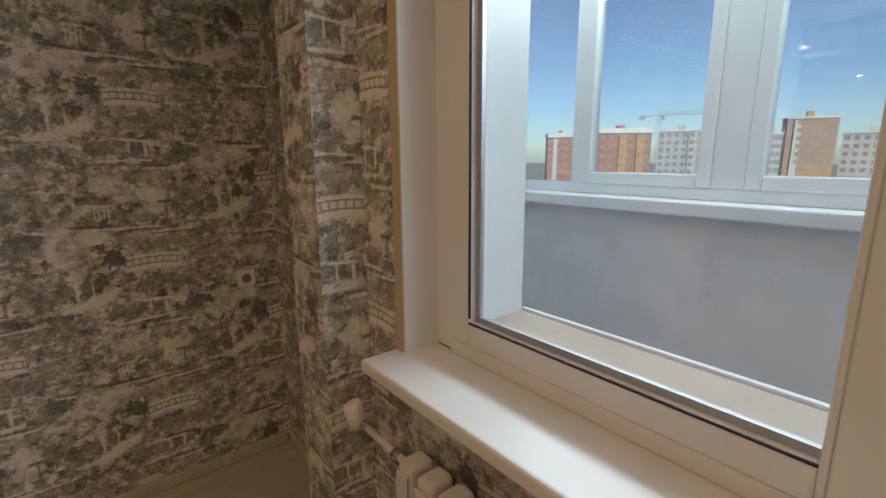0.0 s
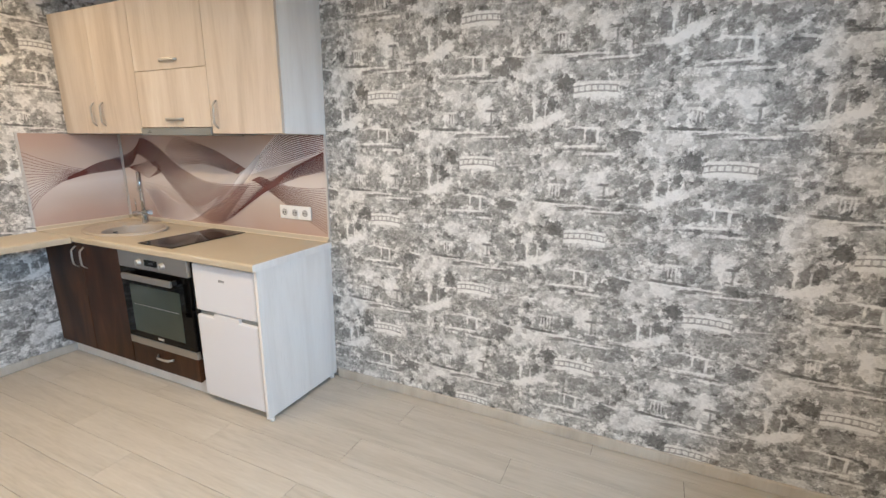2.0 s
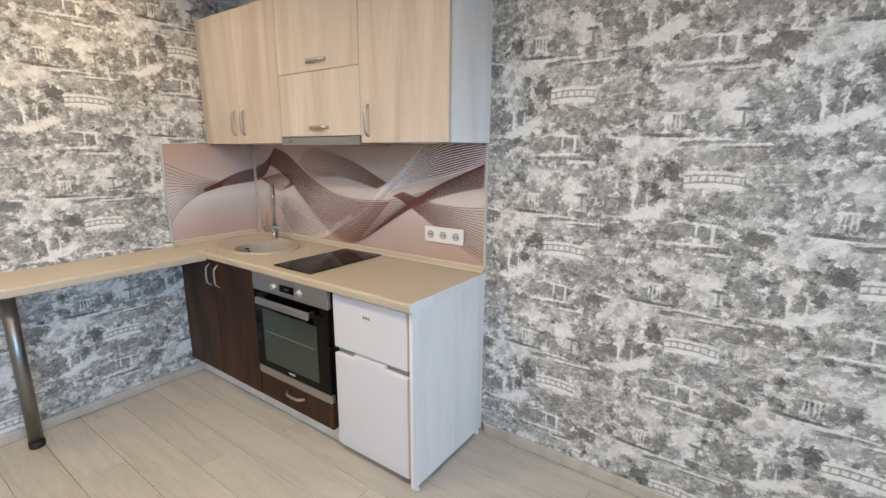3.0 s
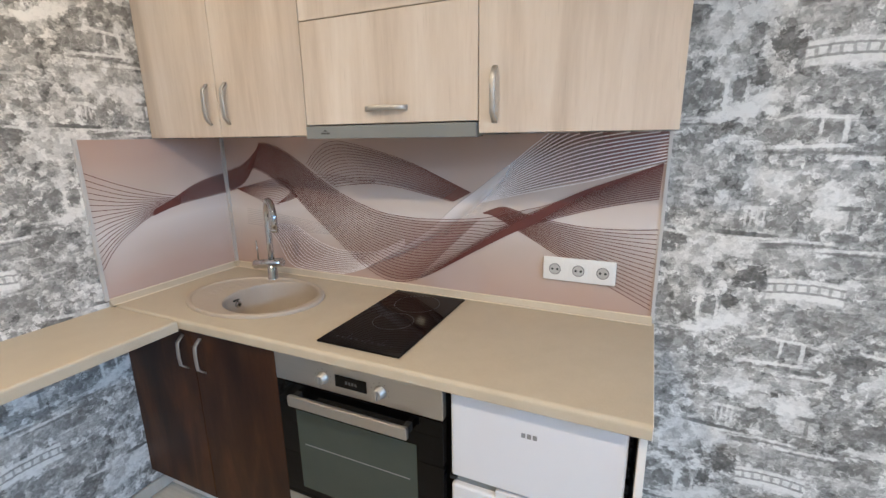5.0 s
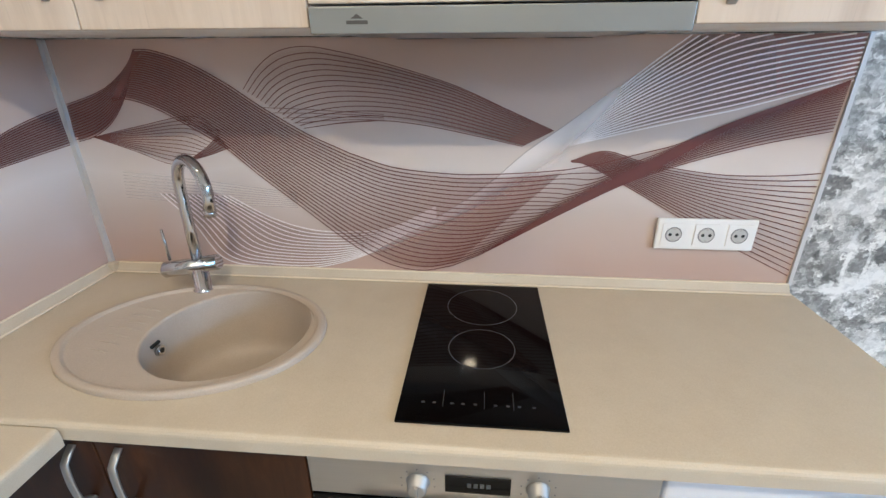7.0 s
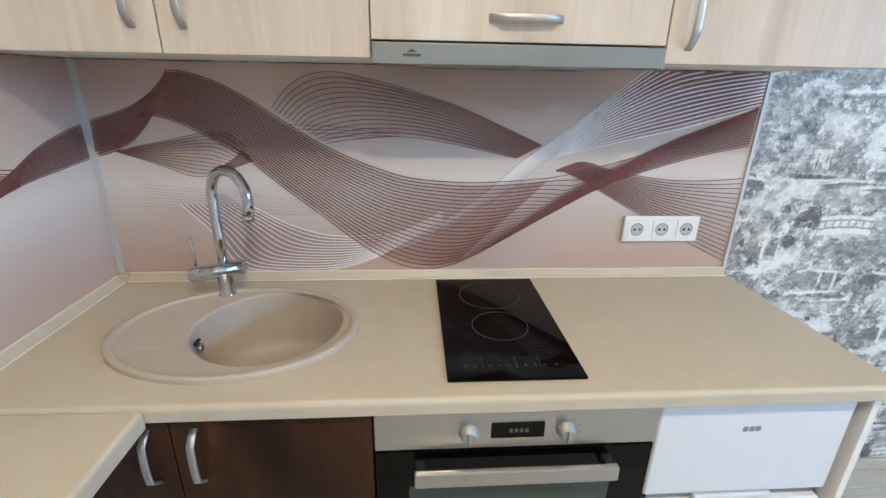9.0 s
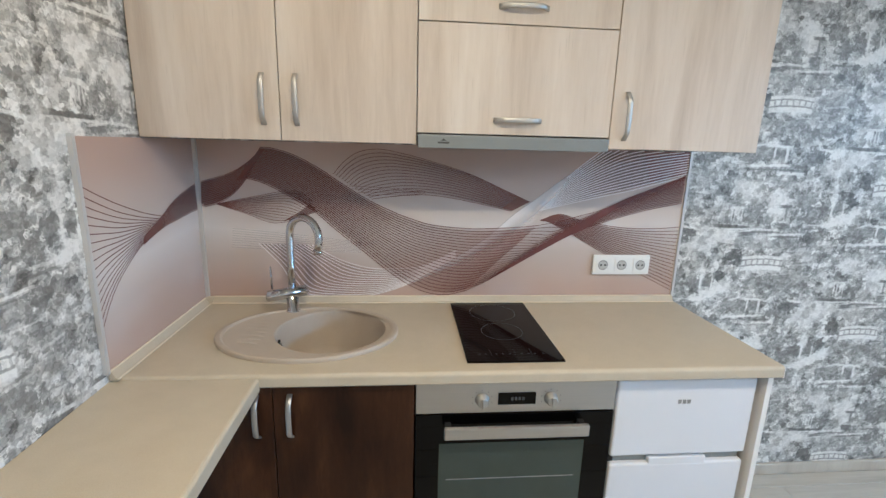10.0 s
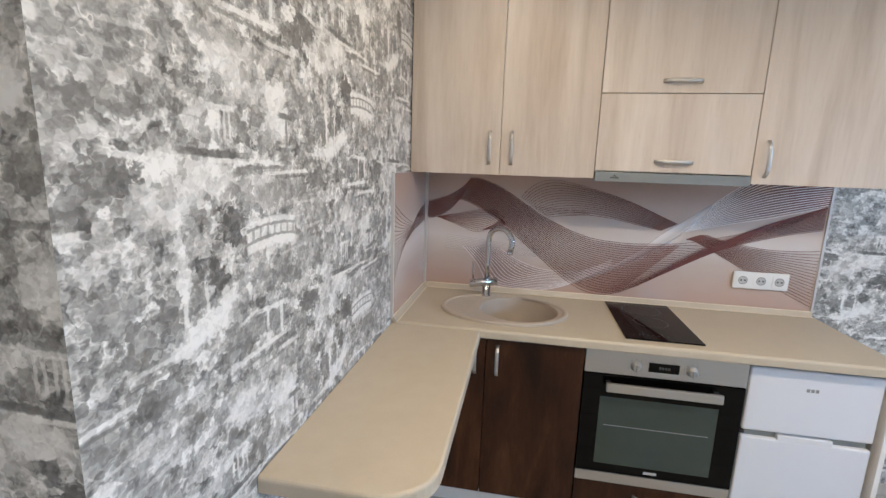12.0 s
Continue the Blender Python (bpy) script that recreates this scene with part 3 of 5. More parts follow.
def balcony():
    X0, X1, Y0, Y1 = 5.28, 6.2, -0.3, -4.2
    single("balcony_floor", B(5.27, X1 + 0.2, Y1, Y0, -0.15, -0.02), CONCRETE, (5.7, -2, -0.15), "grey balcony floor slab", "floor", kind="structure")
    single("balcony_ceiling", B(5.27, X1 + 0.2, Y1, Y0, 2.5, 2.65), PLASTER, (5.7, -2, 2.5), "white balcony ceiling", "ceiling", kind="structure")
    single("wall_balcony_parapet", B(X1, X1 + 0.12, Y1, Y0, -0.02, 1.221), CONCRETE, (X1, -2, 0), "smooth grey balcony parapet panel", "wall", kind="structure")
    single("wall_balcony_north", B(5.27, X1 + 0.12, Y0, Y0 + 0.12, -0.02, 2.5), CONCRETE, (5.7, Y0, 0), "grey balcony end wall", "wall", kind="structure")
    single("wall_balcony_south", B(5.27, X1 + 0.12, Y1 - 0.12, Y1, -0.02, 2.5), CONCRETE, (5.7, Y1, 0), "grey balcony end wall", "wall", kind="structure")
    single("wall_flat_outside", B(5.272, 5.28, W0 - 0.064, Y0, -0.02, 2.5), CONCRETE, (5.275, -0.7, 0), "grey outer face of the flat", "wall", kind="structure")
    w = thing("window_2", (X1, -2.0, 1.245), "white plastic balcony glazing above the parapet", "window", kind="structure")
    part("window_sill", B(X1 - 0.11, X1 + 0.01, Y1, Y0, 1.222, 1.28, bevel=0.008), PVC, w)
    zb, zt = 1.28, 2.5
    part("window_frame", B(X1, X1 + 0.07, Y1, Y0, zb, zb + 0.05, bevel=0.004), PVC, w)
    part("window_frame", B(X1, X1 + 0.07, Y1, Y0, zt - 0.06, zt, bevel=0.004), PVC, w)
    posts = (-0.33, -0.815, -1.505, -2.4, -3.2, -4.17)
    for y in posts:
        h = 0.06 if y == -1.505 else 0.028
        part("mullion", B(X1 - 0.008, X1 + 0.07, y - h, y + h, zb + 0.05, zt - 0.06, bevel=0.004), PVC, w)
    for i, (a, b) in enumerate(zip(posts, posts[1:])):
        ya, yb = a - (0.06 if a == -1.505 else 0.028), b + (0.06 if b == -1.505 else 0.028)
        z0, z1 = zb + 0.05, zt - 0.06
        if i:
            s = 0.055
            for c in ((yb, yb + s, z0, z1), (ya - s, ya, z0, z1), (yb + s, ya - s, z0, z0 + s), (yb + s, ya - s, z1 - s, z1)):
                part("sash", B(X1 - 0.014, X1 + 0.05, *c, bevel=0.006), PVC, w)
            ya, yb, z0, z1 = ya - s, yb + s, z0 + s, z1 - s
        p = part("pane", B(X1 + 0.02, X1 + 0.024, yb, ya, z0, z1), PANE, w)
        p.visible_shadow = False


balcony()

# ---- radiator under the sill ----
def radiator():
    r = thing("radiator", (4.8, -1.3, 0.1), "white sectional radiator with a thermostat valve under the sill", "radiator")
    y = -1.3
    for i in range(9):
        bm = bmesh.new()
        box(bm, 4.765, 4.845, y - 0.07, y - 0.008, 0.12, 0.705, bevel=0.018, seg=3)
        box(bm, 4.757, 4.765, y - 0.062, y - 0.016, 0.16, 0.68, bevel=0.003)
        part("section", bm, WHITE, r)
        y -= 0.079
    part("supply_pipe", tube(bmesh.new(), [(4.8, -1.09, 0.672), (4.8, -1.305, 0.672)], 0.011), WHITE, r)
    part("collar", tube(bmesh.new(), [(4.8, -1.25, 0.672), (4.8, -1.275, 0.672)], 0.019), CHROME, r)
    part("valve_body", tube(bmesh.new(), [(4.8, -1.1, 0.672), (4.8, -1.06, 0.672)], 0.016), CHROME, r)
    part("thermostat_head", tube(bmesh.new(), [(4.79, -1.06, 0.66), (4.786, -1.053, 0.7), (4.782, -1.046, 0.735), (4.78, -1.043, 0.742)], [0.021, 0.028, 0.029, 0.02], 16), PLASTIC, r)
    part("bracket", B(4.845, 4.868, -1.6, -1.55, 0.55, 0.6), WHITE, r)


radiator()

# ---- kitchen units ----
def pull(parent, a, b, out, w=0.015):
    """A bowed flat handle from a to b standing off by out."""
    a, b, out = Vector(a), Vector(b), Vector(out)
    pts = []
    for i in range(13):
        s = i / 12
        k = min(1.0, math.sin(math.pi * s) * 2.2) * 0.8 + 0.2 * math.sin(math.pi * s)
        pts.append(a.lerp(b, s) + out * k)
    side = (b - a).cross(out)
    return part("handle", flat_bar(bmesh.new(), pts, side, w, 0.006), SATIN, parent, "satin metal bow handle")


D = 0.018
UF = -0.335


def upper(name, x0, x1, label, doors, z0=1.503, z1=2.24):
    c = thing(name, (x0, 0, z0), label, "wall cabinet", "wall cabinets over the worktop")
    part("body", B(x0 + 0.001, x1 - 0.001, UF + D + 0.002, -0.002, z0 + 0.002, z1), WHITEWOOD, c, "white wood-look carcass")
    for dx0, dx1, dz0, dz1, h in doors:
        d = part("door", B(dx0 + 0.0015, dx1 - 0.0015, UF, UF + D, dz0 + 0.0015, dz1 - 0.0015, bevel=0.0012, seg=1), ASH, c, "pale ash-look door")
        pull(d, *h)
    return c


O = (0, -0.023, 0)
upper("wall_cabinet", 0.003, 0.806, "pale ash-look double-door wall cabinet above the sink", (
    (0.003, 0.405, 1.503, 2.24, ((0.358, UF, 1.55), (0.358, UF, 1.692), O)),
    (0.405, 0.806, 1.503, 2.24, ((0.453, UF, 1.55), (0.453, UF, 1.692), O))))
upper("wall_cabinet", 0.806, 1.41, "pale ash-look wall cabinet with two lift-up flaps above the hood", (
    (0.806, 1.41, 1.852, 2.24, ((1.041, UF, 1.9), (1.187, UF, 1.9), O)),
    (0.806, 1.41, 1.537, 1.852, ((1.041, UF, 1.582), (1.187, UF, 1.582), O))), z0=1.537)
upper("wall_cabinet", 1.41, 1.912, "pale ash-look single-door wall cabinet with a white side", (
    (1.41, 1.912, 1.503, 2.24, ((1.457, UF, 1.532), (1.457, UF, 1.676), O)),))


def hood():
    h = thing("extractor_hood", (1.108, -0.17, 1.5), "slim grey built-in extractor hood under the cabinet", "extractor hood")
    part("body", B(0.812, 1.404, UF + 0.012, -0.02, 1.5, 1.534, bevel=0.002), HOODGREY, h)
    part("front_strip", B(0.809, 1.407, UF - 0.008, UF + 0.011, 1.494, 1.534, bevel=0.002), HOODGREY, h)
    part("grease_filter", B(0.9, 1.32, -0.29, -0.06, 1.496, 1.5), STEEL, h)
    for x in (0.95, 1.11, 1.27):
        # dark bars laid on as the shade inside the slots
        part("slot", B(x - 0.05, x + 0.05, -0.055, -0.045, 1.495, 1.4995), DARK, h)
    part("brand_mark", B(0.87, 0.905, UF - 0.0086, UF - 0.0081, 1.508, 1.5135), DIMMARK, h)
    bm = bmesh.new()
    v = [bm.verts.new(p) for p in ((0.877, UF - 0.0084, 1.516), (0.898, UF - 0.0084, 1.516), (0.8875, UF - 0.0084, 1.523))]
    bm.faces.new(v)
    part("brand_sign", bm, DIMMARK, h)


hood()

# worktops
CT, CB = 0.882, 0.844


def coving(x0, x1, y0, y1, z0, z1):
    """A sealing strip with a sloped face, lying against the north or the west wall."""
    bm = bmesh.new()
    w = min(x1 - x0, y1 - y0) - 0.002
    prof = ((0, 0), (0, z1 - z0), (0.005, z1 - z0), (w - 0.003, 0.006), (w, 0.004), (w, 0))
    north = x1 - x0 > y1 - y0
    ends = []
    for e in ((x0, x1) if north else (y0, y1)):
        ends.append([bm.verts.new((e, y1 - d, z0 + h) if north else (x0 + d, e, z0 + h)) for d, h in prof])
    for k in range(6):
        bm.faces.new((ends[0][k], ends[0][(k + 1) % 6], ends[1][(k + 1) % 6], ends[1][k]))
    bm.faces.new(ends[0])
    bm.faces.new(ends[1][::-1])
    return bm


def worktop():
    """Main top with a rounded nose and a round cut-out for the bowl."""
    bm = bmesh.new()
    # profile in y, z with a rolled front edge, swept along x
    y0, y1, r = -0.6, -0.002, 0.012
    prof = [(y1, CT), (y1, CB), (y0 + 0.004, CB), (y0, CB + 0.004)]
    prof += [(y0 + r - r * math.cos(a), CT - r + r * math.sin(a)) for a in (0.0, 0.4, 0.8, 1.2, math.pi / 2)]
    xs = (0.002, 1.912)
    rings = [[bm.verts.new((x, y, z)) for y, z in prof] for x in xs]
    n = len(prof)
    for k in range(n - 1):
        if k != 1:
            bm.faces.new((rings[0][k], rings[0][k + 1], rings[1][k + 1], rings[1][k]))
    bm.faces.new(rings[0])
    bm.faces.new(rings[1][::-1])
    # the top face as a ring round the bowl's hole
    cx, cy, R, N = 0.531, -0.301, 0.186, 48
    corners = {0: (1.912, y1), 1: (0.002, y1), 2: (0.002, y0 + r), 3: (1.912, y0 + r)}
    hole = [bm.verts.new((cx + R * math.cos(k * math.tau / N), cy + R * math.sin(k * math.tau / N), CT)) for k in range(N)]
    low = [bm.verts.new((h.co.x, h.co.y, CB)) for h in hole]
    outer = []
    for h in hole:
        d = Vector((h.co.x - cx, h.co.y - cy))
        s = []
        for lim, c, dd in ((1.912, cx, d.x), (0.002, cx, d.x), (y1, cy, d.y), (y0 + r, cy, d.y)):
            if abs(dd) > 1e-6 and (lim - c) / dd > 0:
                s.append((lim - c) / dd)
        k = min(s)
        outer.append(bm.verts.new((cx + d.x * k, cy + d.y * k, CT)))
    for k in range(N):
        j = (k + 1) % N
        a, b = outer[k], outer[j]
        extra = []
        for x, y in corners.values():
            on_a = abs(a.co.x - x) < 1e-5 or abs(a.co.y - y) < 1e-5
            on_b = abs(b.co.x - x) < 1e-5 or abs(b.co.y - y) < 1e-5
            straight = abs(a.co.x - b.co.x) < 1e-5 or abs(a.co.y - b.co.y) < 1e-5
            if on_a and on_b and not straight:
                extra = [bm.verts.new((x, y, CT))]
        bm.faces.new([hole[k], *[a], *extra, b, hole[j]])
        bm.faces.new((hole[k], hole[j], low[j], low[k]))
        bm.faces.new([bm.verts.new((q.co.x, q.co.y if q.co.y > y0 + r + 1e-5 else y0 + 0.004, CB)) for q in (hole[k], a, *extra, b, hole[j])])
    t = thing("worktop", (0.95, -0.3, CT), "sand-beige laminate worktop with a rolled front edge", "worktop")
    ob = part("top", bm, TOP, t)
    part("end_strip", B(1.912, 1.9135, -0.6, -0.002, CB, CT - 0.001), WHITEWOOD, t, "white edging strip")
    for b in ((0.03, 1.905, -0.028, -0.0065, CT, CT + 0.024), (0.0065, 0.028, -0.61, -0.03, CT, CT + 0.024)):
        part("wall_strip", coving(*b), TOPTRIM, t, "beige wall sealing strip")
    # thin lips whose pale colour draws the strip's edge highlights
    for b in ((0.033, 1.905, -0.0125, -0.0065, CT + 0.0225, CT + 0.0265), (0.033, 1.905, -0.0305, -0.0262, CT + 0.0003, CT + 0.0048),
              (0.0065, 0.0125, -0.61, -0.033, CT + 0.0225, CT + 0.0265), (0.0262, 0.0305, -0.61, -0.033, CT + 0.0003, CT + 0.0048)):
        part("seal_lip", B(*b, bevel=0.0012, seg=1), LIP, t, "pale soft sealing lip coloured as an edge highlight")
    part("corner_piece", B(0.0065, 0.033, -0.033, -0.0065, CT, CT + 0.027, bevel=0.005), TOPTRIM, t)


worktop()


def side_table():
    """The narrow table along the west wall, its free corner rounded, on one leg."""
    t = thing("side_table", (0.19, -1.1, 0.0), "narrow sand-beige wall table on one steel leg", "table")
    bm = bmesh.new()
    x1, y0, y1, R, zt, zb = 0.381, -1.585, -0.603, 0.13, 0.876, 0.838
    line = [(0.002, y1), (0.002, y0)] + [(x1 - R + R * math.sin(a), y0 + R - R * math.cos(a)) for a in [i * math.pi / 20 for i in range(11)]] + [(x1, y1)]
    up = [bm.verts.new((x, y, zt)) for x, y in line]
    f = bm.faces.new(up)
    e = bmesh.ops.extrude_face_region(bm, geom=[f])
    bmesh.ops.translate(bm, verts=[g for g in e["geom"] if isinstance(g, bmesh.types.BMVert)], vec=(0, 0, zb - zt))
    bmesh.ops.recalc_face_normals(bm, faces=bm.faces)
    rim = [ed for ed in bm.edges if all(abs(q.co.z - zt) < 1e-5 for q in ed.verts) and min(q.co.x for q in ed.verts) > -1 and not all(q.co.x < 0.01 for q in ed.verts) and not all(q.co.y > y1 - 0.001 for q in ed.verts)]
    bmesh.ops.bevel(bm, geom=rim, offset=0.009, segments=3, affect="EDGES", profile=0.5)
    part("top", bm, TOP, t)
    leg = part("leg", tube(bmesh.new(), [(0.155, -1.43, 0.03), (0.155, -1.43, 0.832)], 0.03, 24), LEGSTEEL, t, "brushed steel tube leg")
    part("foot", tube(bmesh.new(), [(0.155, -1.43, 0.0), (0.155, -1.43, 0.004), (0.155, -1.43, 0.035)], [0.031, 0.033, 0.033], 24), RUBBER, leg, "black plastic foot")
    part("flange", tube(bmesh.new(), [(0.155, -1.43, 0.828), (0.155, -1.43, 0.838)], [0.045, 0.045], 24), STEEL, t)


side_table()

BF = -0.578


def base_cabinet():
    c = thing("base_cabinet", (0.4, -0.3, 0.0), "dark walnut-look sink cabinet with two doors", "base cabinet")
    part("body", B(0.004, 0.802, BF + 0.02, -0.01, 0.115, 0.66), WALNUT, c)
    part("back_rail", B(0.004, 0.802, -0.05, -0.01, 0.66, CB - 0.002), WALNUT, c)
    part("side_panel", B(0.786, 0.802, BF + 0.02, -0.05, 0.66, CB - 0.002), WALNUT, c)
    for x0, x1, hx in ((0.004, 0.405, 0.362), (0.405, 0.803, 0.453)):
        d = part("door", B(x0 + 0.0015, x1 - 0.0015, BF, BF + D, 0.115, 0.838, bevel=0.0012, seg=1), WALNUT, c, "dark walnut-look door")
        pull(d, (hx, BF, 0.678), (hx, BF, 0.812), (0, -0.028, 0))
    part("plinth", B(0.004, 1.405, -0.51, -0.495, 0.0, 0.115), WHITEWOOD, c, "pale recessed plinth")


base_cabinet()


def oven():
    o = thing("built_in_oven", (1.104, -0.3, 0.25), "built-in electric oven in steel and black glass", "oven")
    x0, x1 = 0.806, 1.402
    part("casing", B(x0 + 0.01, x1 - 0.01, BF + 0.02, -0.05, 0.255, 0.84), DARK, o)
    p = part("control_panel", B(x0, x1, BF - 0.004, BF + 0.02, 0.742, 0.842, bevel=0.002), STEEL, o, "brushed steel control panel")
    part("display", B(1.046, 1.158, BF - 0.0062, BF - 0.0042, 0.768, 0.806), BLACKGLASS, p, "black display")
    for i in range(4):
        part("display_bar", B(1.084 + i * 0.011, 1.091 + i * 0.011, BF - 0.0068, BF - 0.0063, 0.782, 0.792), DIMMARK, p)
    for x in (0.999, 1.204):
        part("knob", tube(bmesh.new(), [(x, BF - 0.004, 0.784), (x, BF - 0.006, 0.784), (x, BF - 0.022, 0.784), (x, BF - 0.025, 0.784)], [0.021, 0.0185, 0.0165, 0.013], 24), KNOB, p, "round metal knob")
        part("knob_grip", B(x - 0.003, x + 0.003, BF - 0.031, BF - 0.025, 0.769, 0.799, bevel=0.001), KNOB, p)
        for a in range(7):
            an = radians(200 - a * 36)
            part("dial_mark", B(x + 0.03 * math.cos(an) - 0.0015, x + 0.03 * math.cos(an) + 0.0015, BF - 0.0046, BF - 0.0041, 0.784 + 0.03 * math.sin(an) - 0.0015, 0.784 + 0.03 * math.sin(an) + 0.0015), GREYMARK, p)
    d = part("door", B(x0, x1, BF - 0.004, BF + 0.02, 0.304, 0.738, bevel=0.002), BLACKGLASS, o, "black glass oven door")
    part("window", B(0.876, 1.318, BF - 0.0053, BF - 0.0042, 0.345, 0.643), OVENGLASS, d, "greenish oven window")
    # thin grey line across the oven window
    part("window_line", B(0.9, 1.294, BF - 0.0062, BF - 0.0054, 0.5185, 0.521), GREYMARK, d)
    part("handle", B(0.887, 1.312, BF - 0.05, BF - 0.034, 0.684, 0.72, bevel=0.004), STEEL, d, "flat steel handle bar")
    for x in (0.9, 1.298):
        part("handle_post", B(x - 0.009, x + 0.009, BF - 0.034, BF - 0.004, 0.69, 0.714), DARK, d)
    part("brand_mark", B(1.075, 1.125, BF - 0.0048, BF - 0.0042, 0.318, 0.33), PALEMARK, d)
    part("bottom_strip", B(x0, x1, BF - 0.004, BF + 0.02, 0.257, 0.302, bevel=0.002), STEEL, o, "steel bottom strip")


oven()


def oven_housing():
    c = thing("drawer_unit", (1.104, -0.3, 0.115), "low walnut-look drawer under the oven", "drawer unit")
    part("body", B(0.806, 1.402, BF + 0.02, -0.03, 0.118, 0.253), WALNUT, c)
    d = part("drawer_front", B(0.807, 1.402, BF, BF + D, 0.115, 0.253, bevel=0.0012, seg=1), WALNUT, c, "dark walnut-look drawer front")
    pull(d, (1.045, BF, 0.208), (1.185, BF, 0.208), (0, -0.028, 0))


oven_housing()


def fridge():
    f = thing("refrigerator", (1.64, -0.3, 0.0), "small white two-door refrigerator under the worktop", "refrigerator")
    x0, x1, yf = 1.417, 1.868, -0.563
    part("body", B(x0 + 0.004, x1 - 0.004, yf + 0.055, -0.05, 0.03, 0.832, bevel=0.004), WHITE, f)
    up = part("freezer_door", B(x0, x1, yf, yf + 0.05, 0.562, 0.826, bevel=0.008, seg=3), WHITE, f)
    bm = bmesh.new()
    box(bm, x0, x1, yf, yf + 0.05, 0.045, 0.534, bevel=0.008, seg=3)
    lo = part("fridge_door", bm, WHITE, f)
    part("door_top", B(x0 + 0.13, x1 - 0.13, yf + 0.0005, yf + 0.05, 0.527, 0.554, bevel=0.003), WHITE, lo)
    part("grip_recess", B(x0 + 0.012, x0 + 0.13, yf + 0.018, yf + 0.05, 0.532, 0.559), HOODGREY, lo, "grey finger recess")
    part("grip_recess", B(x1 - 0.13, x1 - 0.01, yf + 0.018, yf + 0.05, 0.532, 0.559), HOODGREY, lo, "grey finger recess")
    part("gasket", B(x0 + 0.008, x1 - 0.008, yf + 0.045, yf + 0.056, 0.05, 0.82), DARK, f)
    for i, x in enumerate((1.615, 1.63, 1.645)):
        part("brand_bar", B(x, x + 0.011, yf - 0.001, yf, 0.744, 0.757), GREYMARK, up)
    part("hinge", B(x0 - 0.006, x0 + 0.012, yf + 0.004, yf + 0.04, 0.545, 0.558), DARK, f)
    for x in (x0 + 0.05, x1 - 0.05):
        for y in (yf + 0.1, -0.1):
            part("foot", tube(bmesh.new(), [(x, y, 0.0), (x, y, 0.03)], 0.018, 12), RUBBER, f)


fridge()


def end_panel():
    p = thing("end_panel", (1.896, -0.3, 0.0), "white wood-look end panel on small feet", "panel")
    part("board", B(1.888, 1.906, -0.575, -0.002, 0.022, CB - 0.001, bevel=0.001, seg=1), WHITEWOOD, p)
    for y in (-0.545, -0.04):
        part("foot", tube(bmesh.new(), [(1.897, y, 0.0), (1.897, y, 0.022)], [0.014, 0.012], 12), PLASTIC, p, "white plastic foot")


end_panel()

# ---- sink, tap and hob on the worktop ----
def sink():
    s = thing("sink", (0.457, -0.316, CT), "oval beige composite sink with a round bowl", "sink")
    bm = bmesh.new()
    N = 64
    cx, cy, bx, by = 0.458, -0.316, 0.528, -0.301

    def ring(f):
        return [bm.verts.new(f(k * math.tau / N)) for k in range(N)]

    def ell(k, z):
        return lambda t: (cx + 0.294 * k * math.cos(t), cy + 0.219 * k * math.sin(t), z)

    def circ(r, z):
        return lambda t: (bx + r * math.cos(t), by + r * math.sin(t), z)

    rings = [ring(ell(1.0, CT + 0.0005)), ring(ell(0.999, CT + 0.008)), ring(ell(0.994, CT + 0.012)), ring(ell(0.982, CT + 0.0138)), ring(ell(0.945, CT + 0.0138)), ring(ell(0.932, CT + 0.0125)), ring(ell(0.922, CT + 0.0082)), ring(ell(0.91, CT + 0.007)),
             ring(circ(0.186, CT + 0.0066)), ring(circ(0.1825, CT + 0.0062)), ring(circ(0.1798, CT + 0.0042)), ring(circ(0.1785, CT + 0.0)), ring(circ(0.1775, CT - 0.012)), ring(circ(0.17, CT - 0.13)), ring(circ(0.164, CT - 0.152)), ring(circ(0.148, CT - 0.168)), ring(circ(0.12, CT - 0.176)), ring(circ(0.045, CT - 0.182))]
    for a, b in zip(rings, rings[1:]):
        for k in range(N):
            f = bm.faces.new((a[k], a[(k + 1) % N], b[(k + 1) % N], b[k]))
            f.smooth = True
    bm.faces.new(rings[-1])
    part("basin", bm, STONE, s)
    for i in range(7):
        y = -0.41 + i * 0.028
        sp = 0.018 * math.sin(i)
        part("drain_rib", tube(bmesh.new(), [(0.222 + abs(i - 3) * 0.008, y + 0.014, CT + 0.0052), (0.29 + sp * 0.3, y + 0.008, CT + 0.0062), (0.335 - abs(i - 3) * 0.004, y, CT + 0.0052)], [0.0014, 0.0028, 0.0014], 8), STONE, s)
    bm = bmesh.new()
    lathe(bm, [(0.001, CT - 0.179), (0.03, CT - 0.18), (0.036, CT - 0.175), (0.043, CT - 0.175), (0.045, CT - 0.181)], 0.536, -0.272, 24)
    part("drain", bm, SATIN, s, "metal drain")
    # drain and overflow openings: near-black pieces painted in as their shade
    part("drain_hole", tube(bmesh.new(), [(0.536, -0.272, CT - 0.1795), (0.536, -0.272, CT - 0.178)], 0.024, 16), DARK, s)
    part("overflow_cap", tube(bmesh.new(), [(0.3575, -0.325, CT - 0.045), (0.367, -0.324, CT - 0.045)], [0.014, 0.012], 16), CHROME, s)
    part("overflow_slot", B(0.3575, 0.363, -0.345, -0.318, CT - 0.028, CT - 0.022), DARK, s)
    part("overflow_hole", tube(bmesh.new(), [(0.364, -0.3245, CT - 0.045), (0.3685, -0.324, CT - 0.045)], [0.006, 0.006], 12), DARK, s)


sink()


